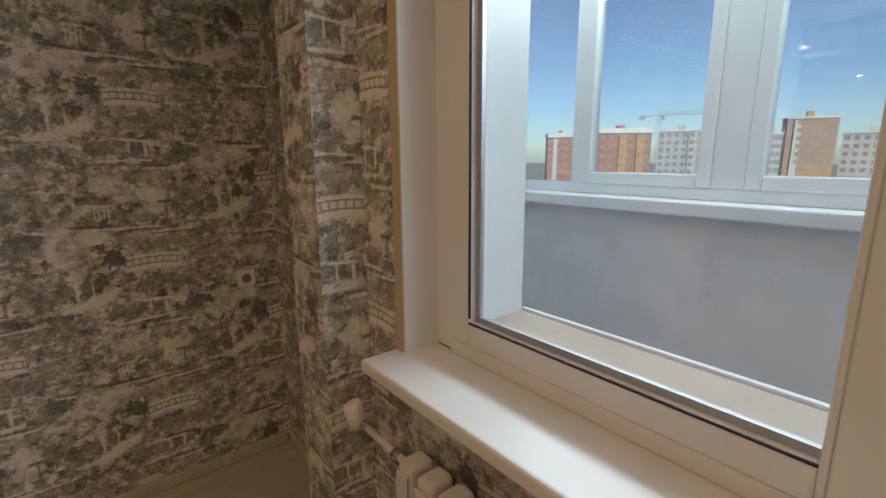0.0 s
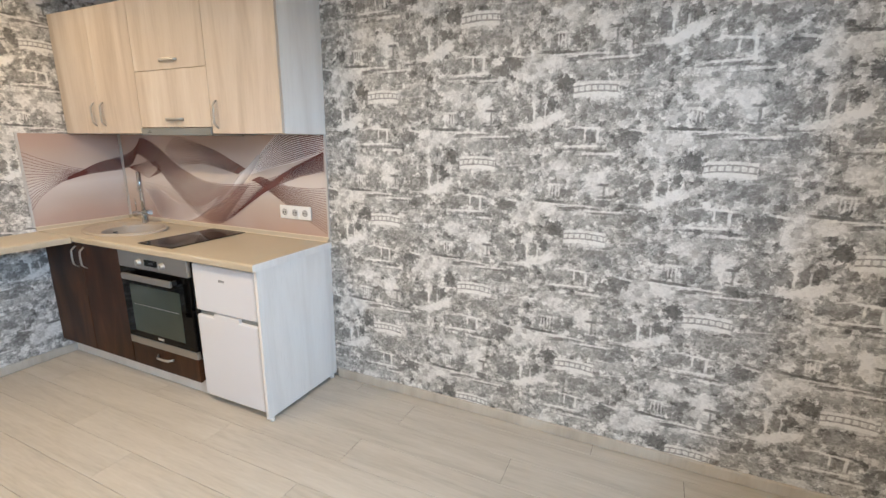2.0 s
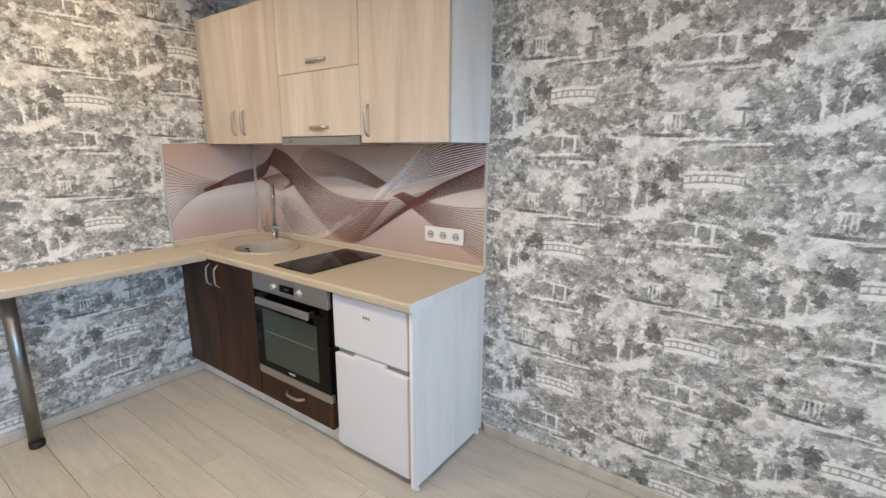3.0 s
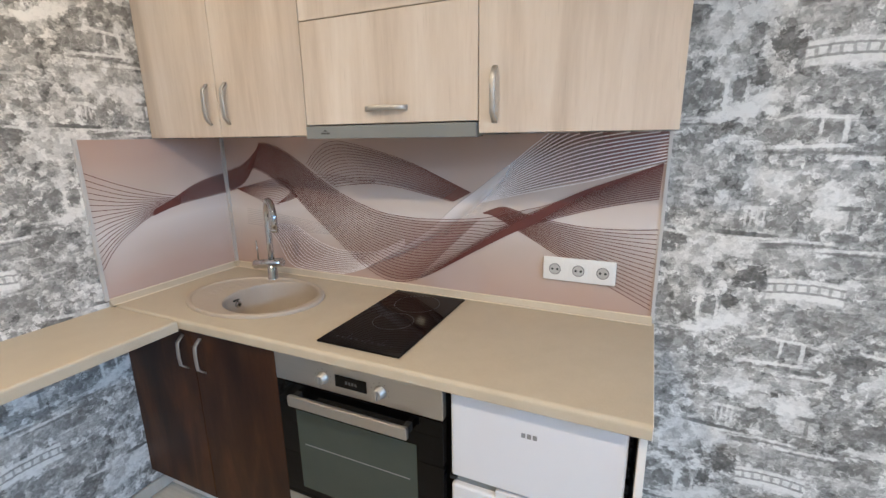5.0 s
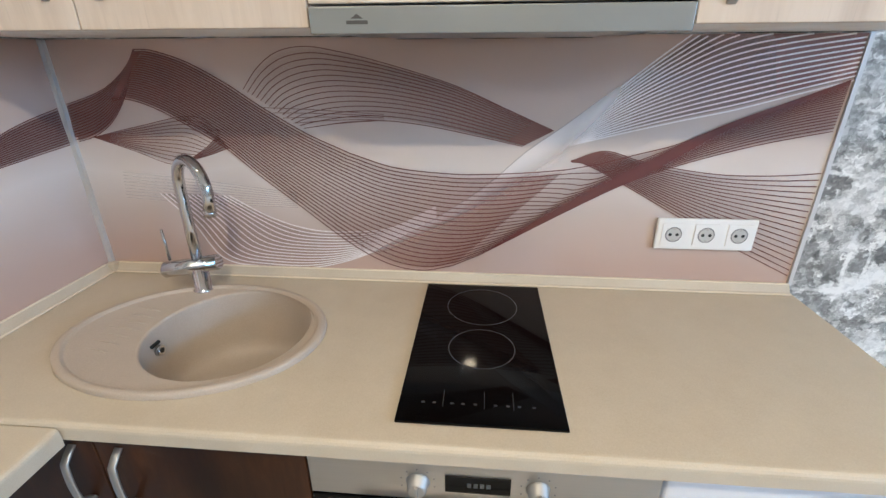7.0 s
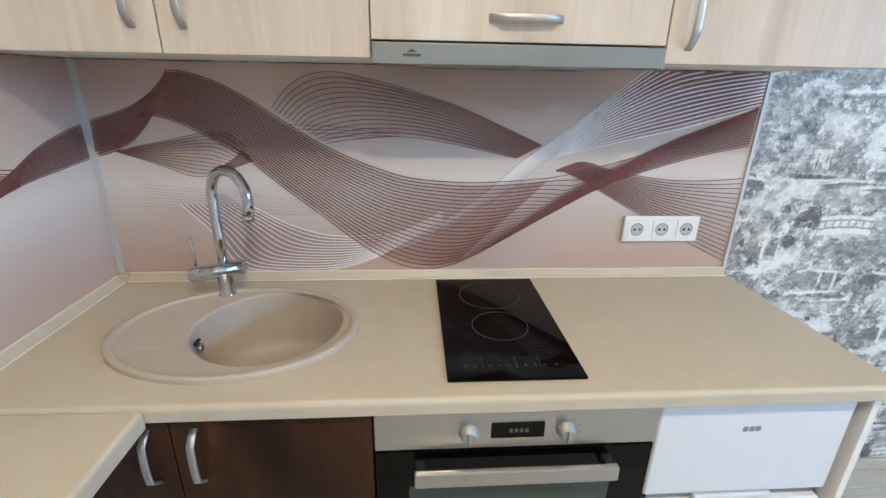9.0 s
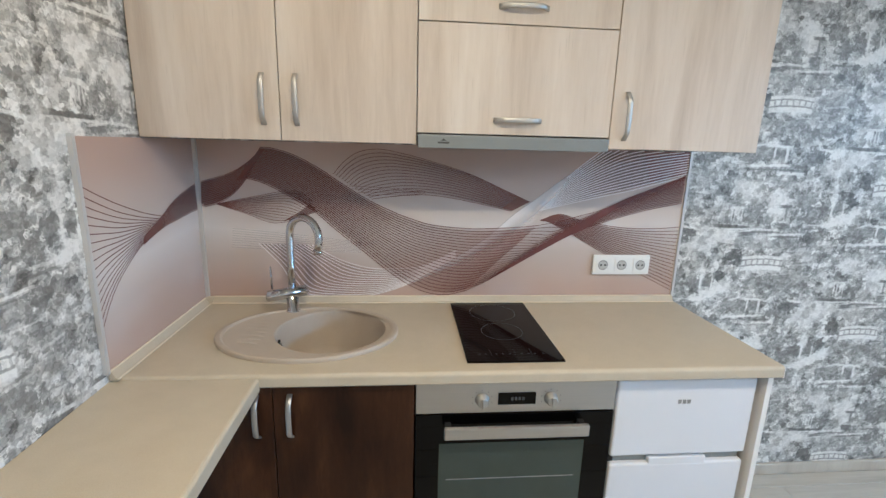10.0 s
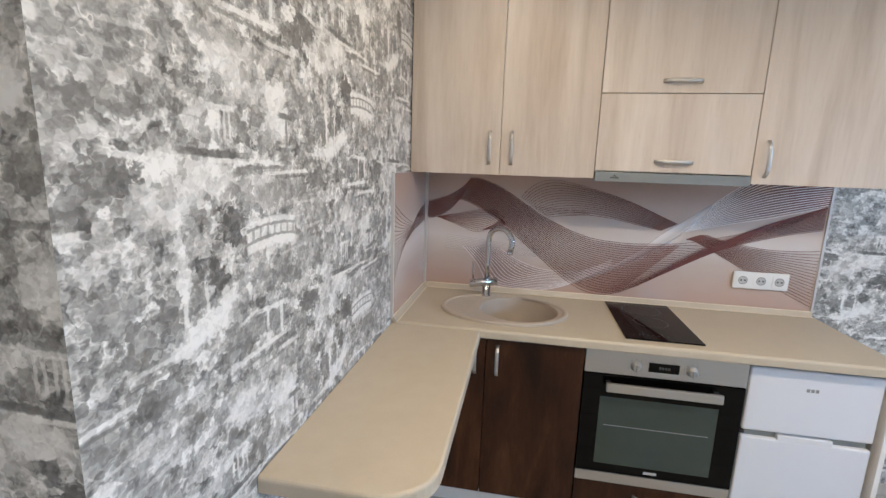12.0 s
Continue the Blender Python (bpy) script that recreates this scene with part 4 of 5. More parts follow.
def tap():
    t = thing("kitchen_tap", (0.36, -0.122, CT + 0.006), "chrome gooseneck kitchen tap beside the bowl", "tap")
    x, y = 0.36, -0.122
    part("base", tube(bmesh.new(), [(x, y, CT + 0.004), (x, y, CT + 0.01), (x, y, CT + 0.012), (x, y, 0.955)], [0.026, 0.026, 0.021, 0.021], 24), CHROME, t)
    part("cross_body", tube(bmesh.new(), [(x - 0.085, y - 0.016, 0.95), (x - 0.083, y - 0.016, 0.95), (x + 0.05, y + 0.01, 0.966), (x + 0.053, y + 0.01, 0.9665)], [0.017, 0.021, 0.021, 0.017], 24), CHROME, t)
    d = Vector((0.839, -0.545, 0)).normalized()
    pts = [Vector((x, y, 0.965)), Vector((x, y, 1.06)), Vector((x, y, 1.165))]
    R = 0.07
    for i in range(1, 15):
        a = math.pi * i / 14 * 1.06
        pts.append(Vector((x, y, 1.175)) + d * (R - R * math.cos(a)) + Vector((0, 0, R * math.sin(a))))
    pts.append(pts[-1] + Vector((0, 0, -0.035)) - d * 0.006)
    part("spout", tube(bmesh.new(), pts, 0.0135, 20), CHROME, t)
    part("spout_tip", tube(bmesh.new(), [pts[-1] + Vector((0, 0, 0.012)), pts[-1] - Vector((0, 0, 0.004))], 0.0148, 20), CHROME, t)
    part("lever", tube(bmesh.new(), [(x - 0.07, y - 0.008, 0.975), (x - 0.072, y - 0.008, 1.06)], [0.0042, 0.0034], 12), CHROME, t)


tap()


def hob():
    h = thing("ceramic_hob", (1.105, -0.296, CT), "two-zone black glass hob let into the worktop", "hob")
    part("glass", B(0.956, 1.252, -0.549, -0.043, CT + 0.0005, CT + 0.006, bevel=0.0015), BLACKGLASS, h)

    def ringm(cx, cy, r, w=0.001):
        bm = bmesh.new()
        lathe(bm, [(r - w, CT + 0.0064), (r + w, CT + 0.0064)], cx, cy, 64)
        return bm

    part("zone_ring", ringm(1.104, -0.33, 0.07, 0.0008), DIMMARK, h, "printed zone ring", fix=False)
    part("zone_ring", ringm(1.104, -0.155, 0.085, 0.0008), DIMMARK, h, "printed zone ring", fix=False)
    for i, x in enumerate((1.0, 1.02, 1.052, 1.072, 1.094, 1.13, 1.152, 1.172, 1.198)):
        part("touch_mark", B(x - 0.003, x + 0.003, -0.503, -0.4985, CT + 0.0061, CT + 0.0065), TOUCH, h)
    for x in (1.036, 1.11, 1.162):
        part("touch_line", B(x - 0.0006, x + 0.0006, -0.51, -0.466, CT + 0.0061, CT + 0.0065), TOUCH, h)


hob()

# ---- backsplash with printed ribbons ----
def catmull(pts, n):
    """n points along a smooth line through pts (2D)."""
    P = [Vector(p) for p in pts]
    P = [P[0] * 2 - P[1]] + P + [P[-1] * 2 - P[-2]]
    out = []
    m = len(P) - 3
    for i in range(n):
        s = i / (n - 1) * m
        k = min(int(s), m - 1)
        f = s - k
        a, b, c, d = P[k:k + 4]
        out.append(0.5 * ((2 * b) + (c - a) * f + (2 * a - 5 * b + 4 * c - d) * f * f + (3 * b - a - 3 * c + d) * f ** 3))
    return out


def ribbon(parent, top, bot, depth, tint, ink, lines, width=0.0016, bias=(1.0, 1.0), west=False, n=72):
    """A printed band between two curves (x, z): a tint and fine lines over it; bias crowds the lines to the top (over 1) or to the foot (under 1)."""
    A, C = catmull(top, n), catmull(bot, n)
    W = [q.x for q in catmull([(b, 0.0) for b in bias], n)]

    def at(p, lift=0.0):
        return (depth + lift, p.x, p.y) if west else (p.x, -depth - lift, p.y)

    def inside(p):
        return p.y < 1.5015 and (-0.611 < p.x < -0.017 if west else 0.017 < p.x < 1.901)

    if tint:
        bm = bmesh.new()
        lay = bm.loops.layers.uv.verify()
        rows = 8
        grid = [[a.lerp(c, j / rows) for j in range(rows + 1)] for a, c in zip(A, C)]
        for col in grid:
            for q in col:
                q.y = min(q.y, 1.501)
        for i in range(n - 1):
            for j in range(rows):
                ids = ((i, j), (i + 1, j), (i + 1, j + 1), (i, j + 1))
                if all(inside(grid[a][b]) for a, b in ids):
                    f = bm.faces.new([bm.verts.new(at(grid[a][b])) for a, b in ids])
                    for lp, (a, b) in zip(f.loops, ids):
                        lp[lay].uv = (a / (n - 1), b / rows)
        part("printed_ribbon", bm, tint, parent, fix=False)
    if ink:
        for k in range(lines):
            bm = bmesh.new()
            f = k / (lines - 1)
            P = [a.lerp(c, f ** max(w, 0.05)) for a, c, w in zip(A, C, W)]
            prev = None
            for i, p in enumerate(P):
                d = P[min(i + 1, n - 1)] - P[max(i - 1, 0)]
                side = Vector((-d.y, d.x)).normalized() * (width / 2) if d.length > 1e-6 else Vector((0, width / 2))
                if not inside(p):
                    prev = None
                    continue
                pair = [bm.verts.new(at(q, 0.00008 + k * 0.000006)) for q in (p + side, p - side)]
                if prev:
                    bm.faces.new((prev[0], pair[0], pair[1], prev[1]))
                prev = pair
            part("printed_line", bm, ink, parent, fix=False)


DARK_INK = line_print("dark_ribbon_ink", (0.13, 0.05, 0.046))
BROWN_INK = line_print("brown_ribbon_ink", (0.16, 0.075, 0.066))
WHITE_INK = line_print("white_ribbon_ink", (0.82, 0.78, 0.78))
FAINT_INK = line_print("faint_white_ink", (0.82, 0.78, 0.78), 0.3)
T_PEAK = ribbon_print("tint_peak", (0.19, 0.075, 0.062), 0.6, 0.8)
T_MAIN = ribbon_print("tint_main", (0.2, 0.085, 0.07), 0.85, 0.08, 0.9)
T_TROUGH = ribbon_print("tint_trough", (0.3, 0.13, 0.1), 0.05, 0.5)
T_RISE = ribbon_print("tint_rise", (0.16, 0.065, 0.06), 0.12, 0.35)
T_ARCH = ribbon_print("tint_arch", (0.24, 0.13, 0.11), 0.08, 0.8, 2.6)
T_FAN = ribbon_print("tint_fan", (0.27, 0.145, 0.135), 0.1, 0.8, 0.7)
T_LOW = ribbon_print("tint_low_fan", (0.3, 0.12, 0.088), 0.35, 0.1)
T_RIGHT = ribbon_print("tint_right", (0.2, 0.1, 0.085), 0.85, 0.03, 0.5)
T_DARK = ribbon_print("tint_band", (0.13, 0.066, 0.066), 0.5, 0.55)
R_WHITE = beam_print()


def backsplash():
    b = thing("backsplash", (0.96, -0.004, 0.9), "glossy backsplash panel printed with rose and brown ribbons", "backsplash")
    z0, z1 = CT + 0.02, 1.502

    def panel(bm):
        bmesh.ops.recalc_face_normals(bm, faces=bm.faces)
        lay = bm.loops.layers.uv.verify()
        for f in bm.faces:
            for lp in f.loops:
                c = lp.vert.co
                lp[lay].uv = (c.x + c.y, c.z)
        return bm

    part("panel", panel(B(0.008, 1.904, -0.006, -0.001, z0, z1)), SPLASH, b, fix=False)
    part("panel", panel(B(0.001, 0.006, -0.612, -0.008, z0, z1)), SPLASH, b, fix=False)
    part("edge_profile", B(1.9, 1.91, -0.012, -0.001, z0, z1), PROFILE, b, "aluminium edge profile")
    part("edge_profile", B(0.001, 0.012, -0.622, -0.61, z0, z1 + 0.006), PROFILE, b, "aluminium edge profile")
    part("corner_profile", B(0.006, 0.018, -0.018, -0.006, z0, z1), PROFILE, b, "aluminium corner profile")
    d = iter([0.0063 + 0.00028 * k for k in range(14)])
    # a twisted strip behind the tap
    ribbon(b, [(0.069, 1.268), (0.195, 1.295), (0.356, 1.323), (0.423, 1.283)], [(0.069, 1.268), (0.177, 1.232), (0.264, 1.2), (0.328, 1.204)], next(d), T_RIGHT, BROWN_INK, 13, 0.0018)
    ribbon(b, [(0.313, 1.207), (0.376, 1.244), (0.414, 1.276)], [(0.313, 1.207), (0.379, 1.224), (0.438, 1.244)], next(d), T_DARK, BROWN_INK, 6, 0.002, n=24)
    # white lines low on the left, and a faint weave above them
    ribbon(b, [(0.123, 1.176), (0.359, 1.154), (0.604, 1.126)], [(0.113, 1.104), (0.354, 1.091), (0.602, 1.086)], next(d), None, FAINT_INK, 9, 0.0026)
    ribbon(b, [(0.412, 1.115), (0.523, 1.055), (0.638, 1.022), (0.757, 1.02), (0.857, 1.035), (0.976, 1.097)], [(0.216, 1.118), (0.292, 1.034), (0.359, 0.93), (0.474, 0.906), (0.634, 0.909), (0.796, 0.96), (0.977, 1.066)], next(d), T_LOW, WHITE_INK, 14, 0.0034)
    # the arch in the upper middle
    ribbon(b, [(0.503, 1.388), (0.547, 1.437), (0.602, 1.472), (0.672, 1.483), (0.752, 1.471), (0.858, 1.446), (1.017, 1.399), (1.152, 1.342), (1.263, 1.294)],
           [(0.645, 1.295), (0.678, 1.3), (0.765, 1.312), (0.851, 1.315), (0.948, 1.305), (1.059, 1.284), (1.191, 1.256)], next(d), T_ARCH, BROWN_INK, 15, 0.002, (1.0, 0.95, 1.0, 1.3, 1.7), n=90)
    ribbon(b, [(0.545, 1.345), (0.68, 1.34), (0.85, 1.33)], [(0.645, 1.295), (0.72, 1.306), (0.85, 1.316)], next(d), None, BROWN_INK, 5, 0.0013, n=30)
    # pale sweep from low left to the upper right, and the white lines that leave it
    ribbon(b, [(1.297, 1.284), (1.407, 1.393), (1.514, 1.481), (1.616, 1.551), (1.722, 1.575), (1.91, 1.59)], [(1.3, 1.259), (1.422, 1.289), (1.546, 1.318), (1.665, 1.344), (1.779, 1.375), (1.909, 1.41)], next(d), T_FAN, WHITE_INK, 18, 0.0034, (1.0, 1.0, 0.9, 0.85))
    ribbon(b, [(0.782, 0.954), (0.943, 1.046), (1.091, 1.147), (1.199, 1.245), (1.288, 1.31), (1.405, 1.401), (1.558, 1.5)], [(0.8, 0.95), (0.97, 1.02), (1.14, 1.11), (1.27, 1.185), (1.36, 1.27), (1.455, 1.36), (1.6, 1.47)], next(d), R_WHITE, None, 0)
    # fan on the right
    ribbon(b, [(1.31, 1.222), (1.388, 1.247), (1.472, 1.225), (1.554, 1.208), (1.675, 1.193), (1.805, 1.193), (1.904, 1.201)], [(1.311, 1.22), (1.352, 1.212), (1.447, 1.164), (1.576, 1.093), (1.732, 1.01), (1.907, 0.924)], next(d), T_RIGHT, BROWN_INK, 18, 0.0024, (0.8, 0.85, 0.95, 1.0))
    # the main wave: peak, trough, rise
    ribbon(b, [(0.0, 1.344), (0.113, 1.378), (0.177, 1.412), (0.223, 1.451), (0.243, 1.479)], [(-0.002, 1.25), (0.069, 1.268), (0.126, 1.299), (0.171, 1.344), (0.208, 1.399), (0.245, 1.476)], next(d), T_PEAK, DARK_INK, 16, 0.0018, (1.0, 1.3, 1.6), n=40)
    ribbon(b, [(0.244, 1.479), (0.291, 1.476), (0.372, 1.45), (0.462, 1.401), (0.539, 1.349), (0.646, 1.285), (0.758, 1.234)], [(0.15, 1.36), (0.193, 1.364), (0.256, 1.345), (0.336, 1.303), (0.43, 1.244), (0.509, 1.174), (0.62, 1.083)], next(d), T_MAIN, DARK_INK, 24, 0.0026)
    ribbon(b, [(0.758, 1.234), (0.873, 1.199), (1.018, 1.185), (1.12, 1.186), (1.23, 1.193), (1.3, 1.2)], [(0.62, 1.083), (0.707, 1.011), (0.782, 0.958), (0.86, 0.922), (0.94, 0.911), (1.019, 0.928)], next(d), T_TROUGH, DARK_INK, 24, 0.0026)
    ribbon(b, [(1.3, 1.2), (1.366, 1.213), (1.42, 1.227), (1.469, 1.241), (1.556, 1.266), (1.671, 1.319), (1.782, 1.363), (1.905, 1.413)], [(1.019, 0.928), (1.096, 0.965), (1.17, 1.008), (1.31, 1.091), (1.441, 1.164), (1.56, 1.213), (1.73, 1.264), (1.907, 1.302)], next(d), T_RISE, DARK_INK, 24, 0.0022, (1.0, 0.8, 0.6, 0.5, 0.8, 1.8, 2.0, 1.6))
    # the wave on the return panel
    ribbon(b, [(-0.612, 1.388), (-0.548, 1.357), (-0.471, 1.324), (-0.358, 1.285), (-0.246, 1.257)], [(-0.612, 1.015), (-0.559, 1.084), (-0.494, 1.14), (-0.384, 1.199), (-0.263, 1.225)], 0.0064, None, DARK_INK, 17, 0.0024, (1.0, 0.8, 0.6), west=True)
    ribbon(b, [(-0.379, 1.217), (-0.282, 1.256), (-0.197, 1.296), (-0.123, 1.32), (-0.016, 1.343)], [(-0.385, 1.195), (-0.268, 1.225), (-0.147, 1.238), (-0.012, 1.25)], 0.0068, T_DARK, DARK_INK, 16, 0.002, west=True)


backsplash()


def sockets():
    s = thing("wall_socket", (1.662, -0.008, 1.042), "white triple wall socket on the backsplash", "socket")
    x0, x1, z0, z1 = 1.541, 1.783, 1.0, 1.083
    part("frame", B(x0, x1, -0.02, -0.0095, z0, z1, bevel=0.004), PLASTIC, s)
    for i in range(3):
        cx, cz = x0 + 0.0415 + i * 0.0795, 1.0415
        f = part("insert", B(cx - 0.029, cx + 0.029, -0.0225, -0.0195, cz - 0.029, cz + 0.029, bevel=0.001), PLASTIC, s)
        # flat grey and dark discs paint the shade of the recessed cup and holes
        part("cup", tube(bmesh.new(), [(cx, -0.0226, cz), (cx, -0.0229, cz)], 0.0205, 24), GREYMARK, f, "grey disc drawn as the shade of the socket cup")
        part("cup_floor", tube(bmesh.new(), [(cx, -0.0228, cz), (cx, -0.0233, cz)], 0.0175, 24), CUPSHADE, f)
        for dx in (-0.0085, 0.0085):
            part("pin_hole", tube(bmesh.new(), [(cx + dx, -0.0232, cz), (cx + dx, -0.0236, cz)], 0.0042, 10), DARK, f)
        for dz in (-0.016, 0.016):
            part("earth_clip", B(cx - 0.003, cx + 0.003, -0.0238, -0.0232, cz + dz - 0.003, cz + dz + 0.003), STEEL, f)
    t = thing("wall_socket", (4.788, 0, 0.91), "small white single socket on the wallpaper", "socket")
    part("frame", B(4.748, 4.828, -0.012, -0.001, 0.87, 0.95, bevel=0.004), PLASTIC, t)
    # flat grey disc painted as the shade in the cup
    part("cup", tube(bmesh.new(), [(4.788, -0.0118, 0.91), (4.788, -0.0125, 0.91)], 0.021, 24), GREYMARK, t)


sockets()

# ---- ceiling downlights ----
def downlight(x, y, watt):
    l = thing("ceiling_downlight", (x, y, CEIL), "small round recessed ceiling downlight", "ceiling light", "ceiling downlights")
    bm = bmesh.new()
    lathe(bm, [(0.05, CEIL - 0.0005), (0.05, CEIL - 0.004), (0.047, CEIL - 0.006), (0.037, CEIL - 0.006), (0.034, CEIL - 0.001)], x, y, 32)
    part("ring", bm, CHROME, l)
    la = bpy.data.lights.new("downlight", "AREA")
    la.shape, la.size, la.energy, la.color = "DISK", 0.066, watt, LAMPCOL
    o = new("downlight_lamp", la)
    o.location = (x, y, CEIL - 0.004)


# first one is unseen, added to brighten the upper cabinets and nearby wall
# hall one is unseen too, assumed from the hall wall's warm light
for _x, _y, _w in ((0.42, -0.85, 1.7), (-0.5, -2.9, 2.6), (1.05, -1.65, 8.9), (1.05, -3.2, 6.0), (2.55, -1.65, 7.5), (2.55, -3.2, 6.0), (4.05, -1.65, 4.2), (4.05, -3.2, 3.6)):
    downlight(_x, _y, _w)

# ---- the town outside ----
single("ground", B(-900, 1400, -1100, 1100, -22.5, -22), plain("town_ground", (0.36, 0.35, 0.33), 0.9), (0, 0, -22), "dull ground of the town far below", "ground", kind="structure")


def paint(name, c):
    return plain(name, c, 0.8, grime=0.08)


# paler than bare glass: the haze of distance is in the colour
WINPANE = plain("hazed_window_glass", (0.34, 0.35, 0.37), 0.35)
SNOW = plain("roof_snow", (0.8, 0.82, 0.85), 0.7)


def house(label, bearing, span, dist, top, turn, wall_c, storeys, cols, snow=False, stripe=None):
    """A block of flats whose facade faces the viewer; bearing in degrees east of north."""
    e = Vector((4.22, -2.18, 0))
    b = radians(bearing)
    w = 2 * dist * math.tan(radians(span / 2))
    c = e + Vector((math.sin(b), math.cos(b), 0)) * dist
    h = thing("apartment_building", (c.x, c.y, -22), label, "apartment building", "town blocks")
    h.rotation_euler = (0, 0, radians(-bearing + turn))
    H = 22 + 1.46 + dist * math.tan(radians(top))

    def loc(name, bm, mat, par=h):
        ob = new(name, mesh_of(name, bm, mat))
        ob.parent = par
        return ob

    dpt = w * 0.55
    loc("wall", B(-w / 2, w / 2, 0, dpt, 0, H), wall_c)
    loc("roof", B(-w / 2 - 0.3, w / 2 + 0.3, -0.4, dpt + 0.3, H, H + (1.7 if snow else 0.7), bevel=0.1), SNOW if snow else CONCRETE)
    loc("lift_house", B(-w * 0.1, w * 0.04, dpt * 0.3, dpt * 0.5, H + 0.7, H + 2.8), wall_c)
    if stripe:
        for k in stripe[1]:
            loc("facade_strip", B(w * k - w * 0.07, w * k + w * 0.07, -0.9, -0.002, 0, H - 0.5), stripe[0])
    sh = H / storeys
    wm = mesh_of("window", B(-0.8, 0.8, -0.04, 0.12, -0.75, 0.75), WINPANE)
    for i in range(max(0, storeys - 6), storeys):
        for j in range(cols):
            ob = new("window", wm)
            ob.parent = h
            ob.location = (-w / 2 + w * (j + 0.5) / cols, -0.02, sh * (i + 0.55))
            if stripe and any(abs((j + 0.5) / cols - 0.5 - k) < 0.08 for k in stripe[1]):
                ob.location.y = -0.93
    bm = mesh_of("window", B(-0.06, 0.06, -0.8, 0.8, -0.75, 0.75), WINPANE)
    for i in range(max(0, storeys - 6), storeys):
        for j in range(3):
            for sx in (-1, 1):
                ob = new("window", bm)
                ob.parent = h
                ob.location = (sx * w / 2, dpt * (j + 0.5) / 3, sh * (i + 0.55))


# facade colours are lightened to stand in for distance haze
RED, ORANGE, BLUEGREY = paint("brick_red", (0.5, 0.25, 0.2)), paint("ochre_render", (0.66, 0.4, 0.18)), paint("blue_grey_panel", (0.58, 0.6, 0.62))
BRICK, PALEP, CREAMP = paint("orange_brick", (0.56, 0.36, 0.26)), paint("pale_panel", (0.68, 0.67, 0.65)), paint("cream_panel", (0.66, 0.64, 0.59))
house("red brick block of flats with a snowy roof", 53.6, 3.4, 190, 2.2, 10, RED, 10, 4, True, (PALEP, (-0.25,)))
house("red and ochre block of flats with a snowy roof", 60.6, 6.0, 170, 2.55, 20, RED, 10, 6, True, (ORANGE, (-0.05, 0.28)))
house("blue-grey unfinished panel block", 66.3, 4.6, 220, 2.55, -8, BLUEGREY, 11, 6, False, (PALEP, (0.25,)))
house("narrow cream tower block of flats", 74.6, 1.6, 200, 2.0, 0, CREAMP, 11, 3)
house("tall orange brick block of flats", 77.6, 4.0, 210, 3.4, 14, BRICK, 13, 6, False, (PALEP, (-0.3,)))
house("pale grey panel block", 82.0, 4.2, 240, 1.85, -6, PALEP, 10, 6)
house("low brown panel block", 88.5, 5.0, 260, 1.9, 8, BRICK, 10, 6)


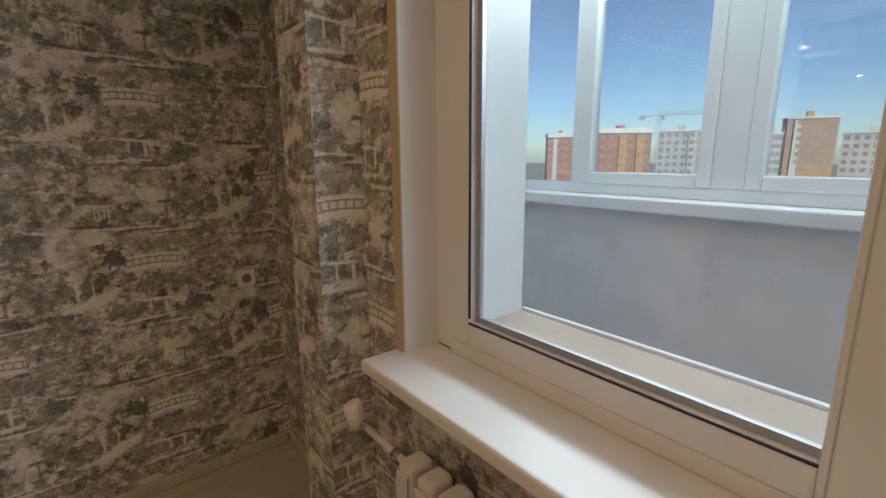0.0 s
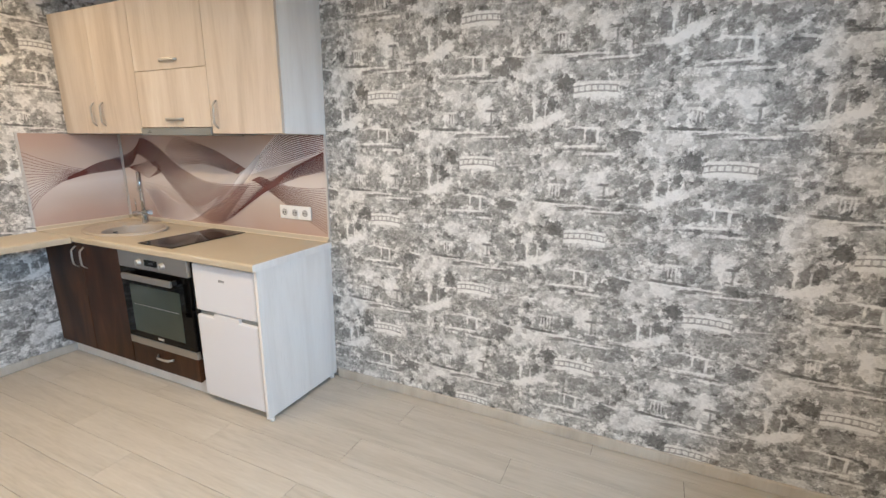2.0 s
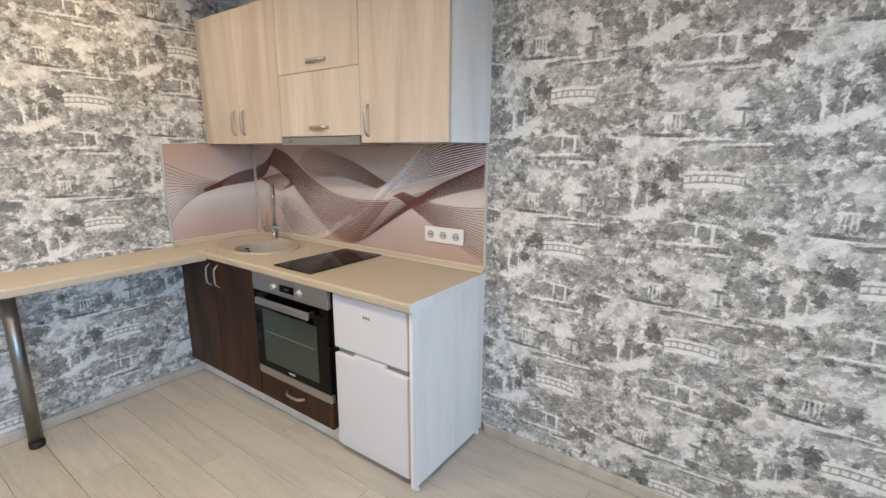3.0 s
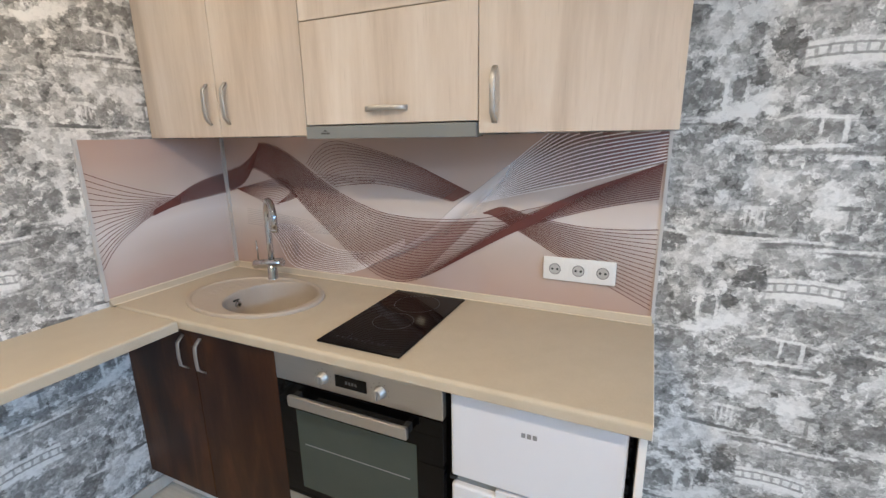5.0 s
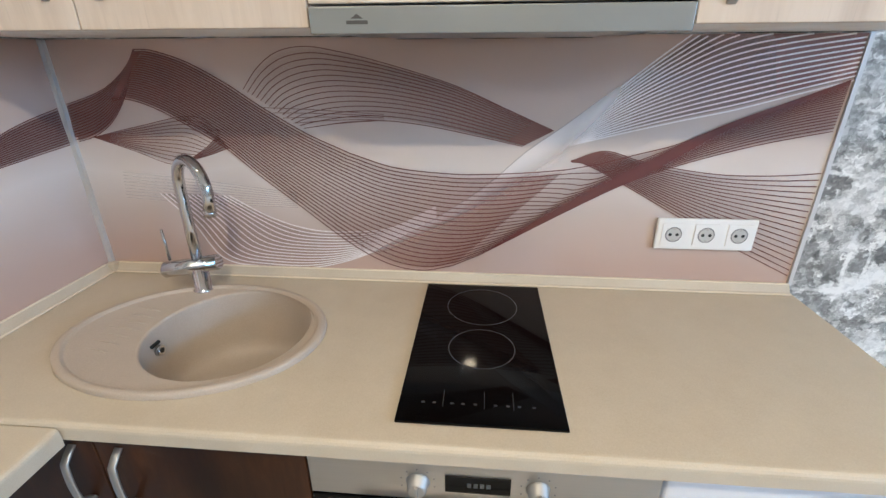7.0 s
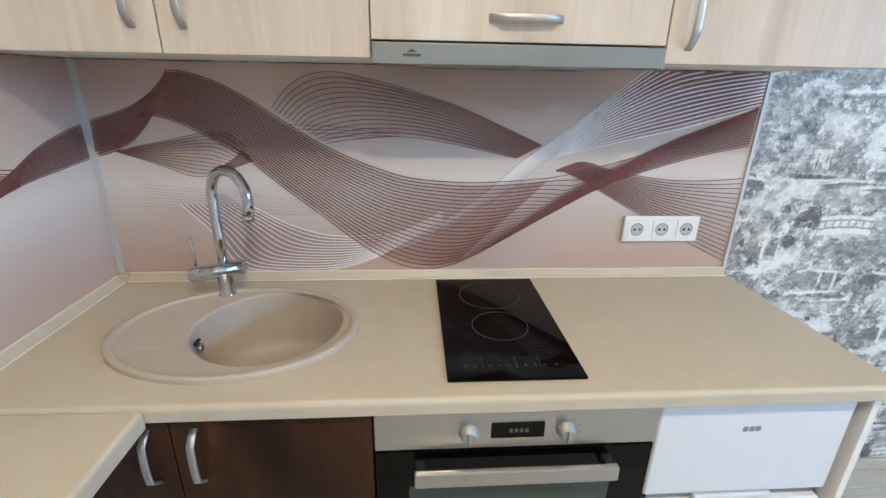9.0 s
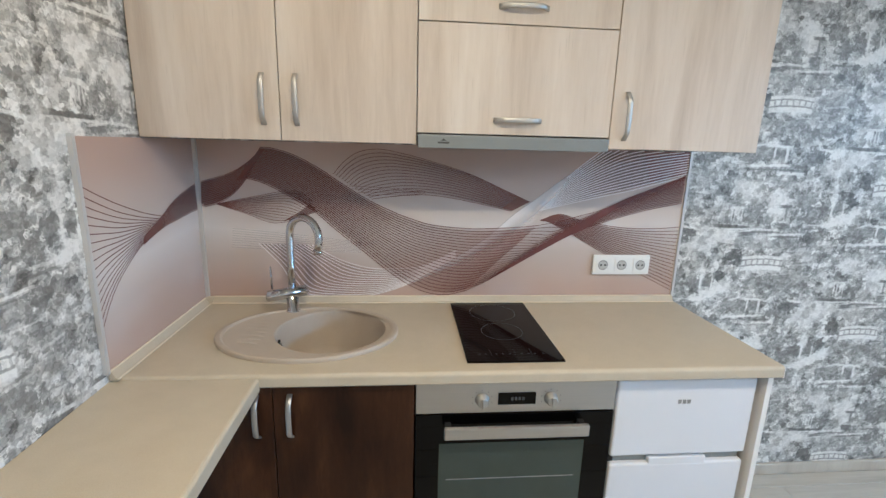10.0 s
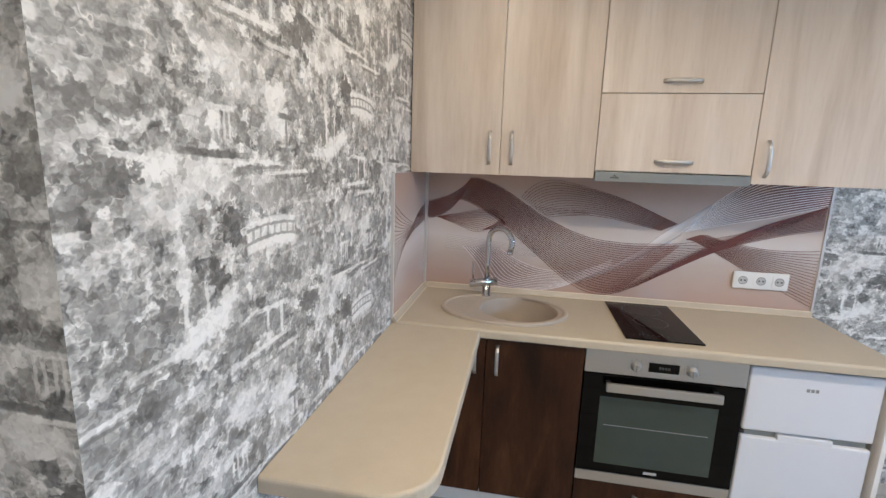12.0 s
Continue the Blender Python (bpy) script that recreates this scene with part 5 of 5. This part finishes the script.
def crane():
    b = radians(64.0)
    c = Vector((4.22, -2.18, 0)) + Vector((math.sin(b), math.cos(b), 0)) * 260
    k = thing("tower_crane", (c.x, c.y, -22), "slender pale tower crane above the roofs", "crane")
    k.rotation_euler = (0, 0, radians(-64))
    H = 22 + 1.46 + 260 * math.tan(radians(4.35))
    mat = paint("crane_paint", (0.5, 0.5, 0.48))

    def loc(name, bm):
        ob = new(name, mesh_of(name, bm, mat))
        ob.parent = k

    bm = bmesh.new()
    for sx in (-0.7, 0.7):
        for sy in (-0.7, 0.7):
            box(bm, sx - 0.12, sx + 0.12, sy - 0.12, sy + 0.12, 0, H + 5)
    for i in range(24):
        z = H - i * 2.2
        tube(bm, [(-0.7, -0.7, z), (0.7, -0.7, z - 2.2)], 0.1, 5)
    loc("mast", bm)
    bm = bmesh.new()
    box(bm, -9, 24, -0.5, -0.3, H, H + 0.25)
    box(bm, -9, 24, 0.3, 0.5, H, H + 0.25)
    box(bm, -1, 23, -0.1, 0.1, H + 1.4, H + 1.6)
    for i in range(12):
        tube(bm, [(i * 2.0, -0.3, H), (i * 2.0 + 1, 0, H + 1.4), (i * 2.0 + 2, -0.3, H)], 0.1, 5)
    loc("jib", bm)
    loc("counterweight", B(-9.5, -6.5, -0.8, 0.8, H - 1.8, H))
    loc("cab", B(0.8, 2.4, -0.9, 0.9, H - 2.2, H))


crane()

# ---- laminate floor, board by board ----
floor = tagged(single("floor", B(-1.25, 5.27, SOUTH - 0.25, 0.25, -0.2, -0.0022), DARK, (0, 0, 0), "pale oak laminate floor boards", "floor", kind="structure"))


def boards():
    wd, ln = 0.187, 1.366
    shift = {0: 2.525, 1: 3.15, 2: 2.42, 3: 1.72, -1: 3.49}
    cache = {}
    rows = int((0.095 - SOUTH) / wd) + 2
    for r in range(-1, rows):
        y1 = min(-0.095 - r * wd, -0.0015)
        y0 = max(-0.095 - (r + 1) * wd, SOUTH)
        if y1 - y0 < 0.01:
            continue
        ph = shift.get(r, (r * 0.51 + 0.3) % ln)
        left = -1.0 if y1 < -1.8 else 0.0
        x = ph - ln * math.ceil((ph - left) / ln)
        while x < EAST:
            a, b = max(x, left), min(x + ln, EAST)
            if b - a > 0.01:
                key = (round(b - a, 3), round(y1 - y0, 3))
                if key not in cache:
                    L, W, g = key[0] / 2 - 0.0007, key[1] / 2 - 0.0007, 0.0012
                    bm = bmesh.new()
                    lo = [bm.verts.new((sx * L, sy * W, -0.008)) for sx, sy in ((-1, -1), (1, -1), (1, 1), (-1, 1))]
                    mi = [bm.verts.new((sx * L, sy * W, -g)) for sx, sy in ((-1, -1), (1, -1), (1, 1), (-1, 1))]
                    up = [bm.verts.new((sx * (L - g), sy * (W - g), 0)) for sx, sy in ((-1, -1), (1, -1), (1, 1), (-1, 1))]
                    bm.faces.new(up)
                    for k in range(4):
                        j = (k + 1) % 4
                        bm.faces.new((lo[k], lo[j], mi[j], mi[k]))
                        bm.faces.new((mi[k], mi[j], up[j], up[k]))
                    cache[key] = mesh_of("board", bm, FLOORWOOD)
                ob = new("board", cache[key])
                ob.parent = floor
                ob.location = ((a + b) / 2, (y0 + y1) / 2, 0)
            x += ln


boards()
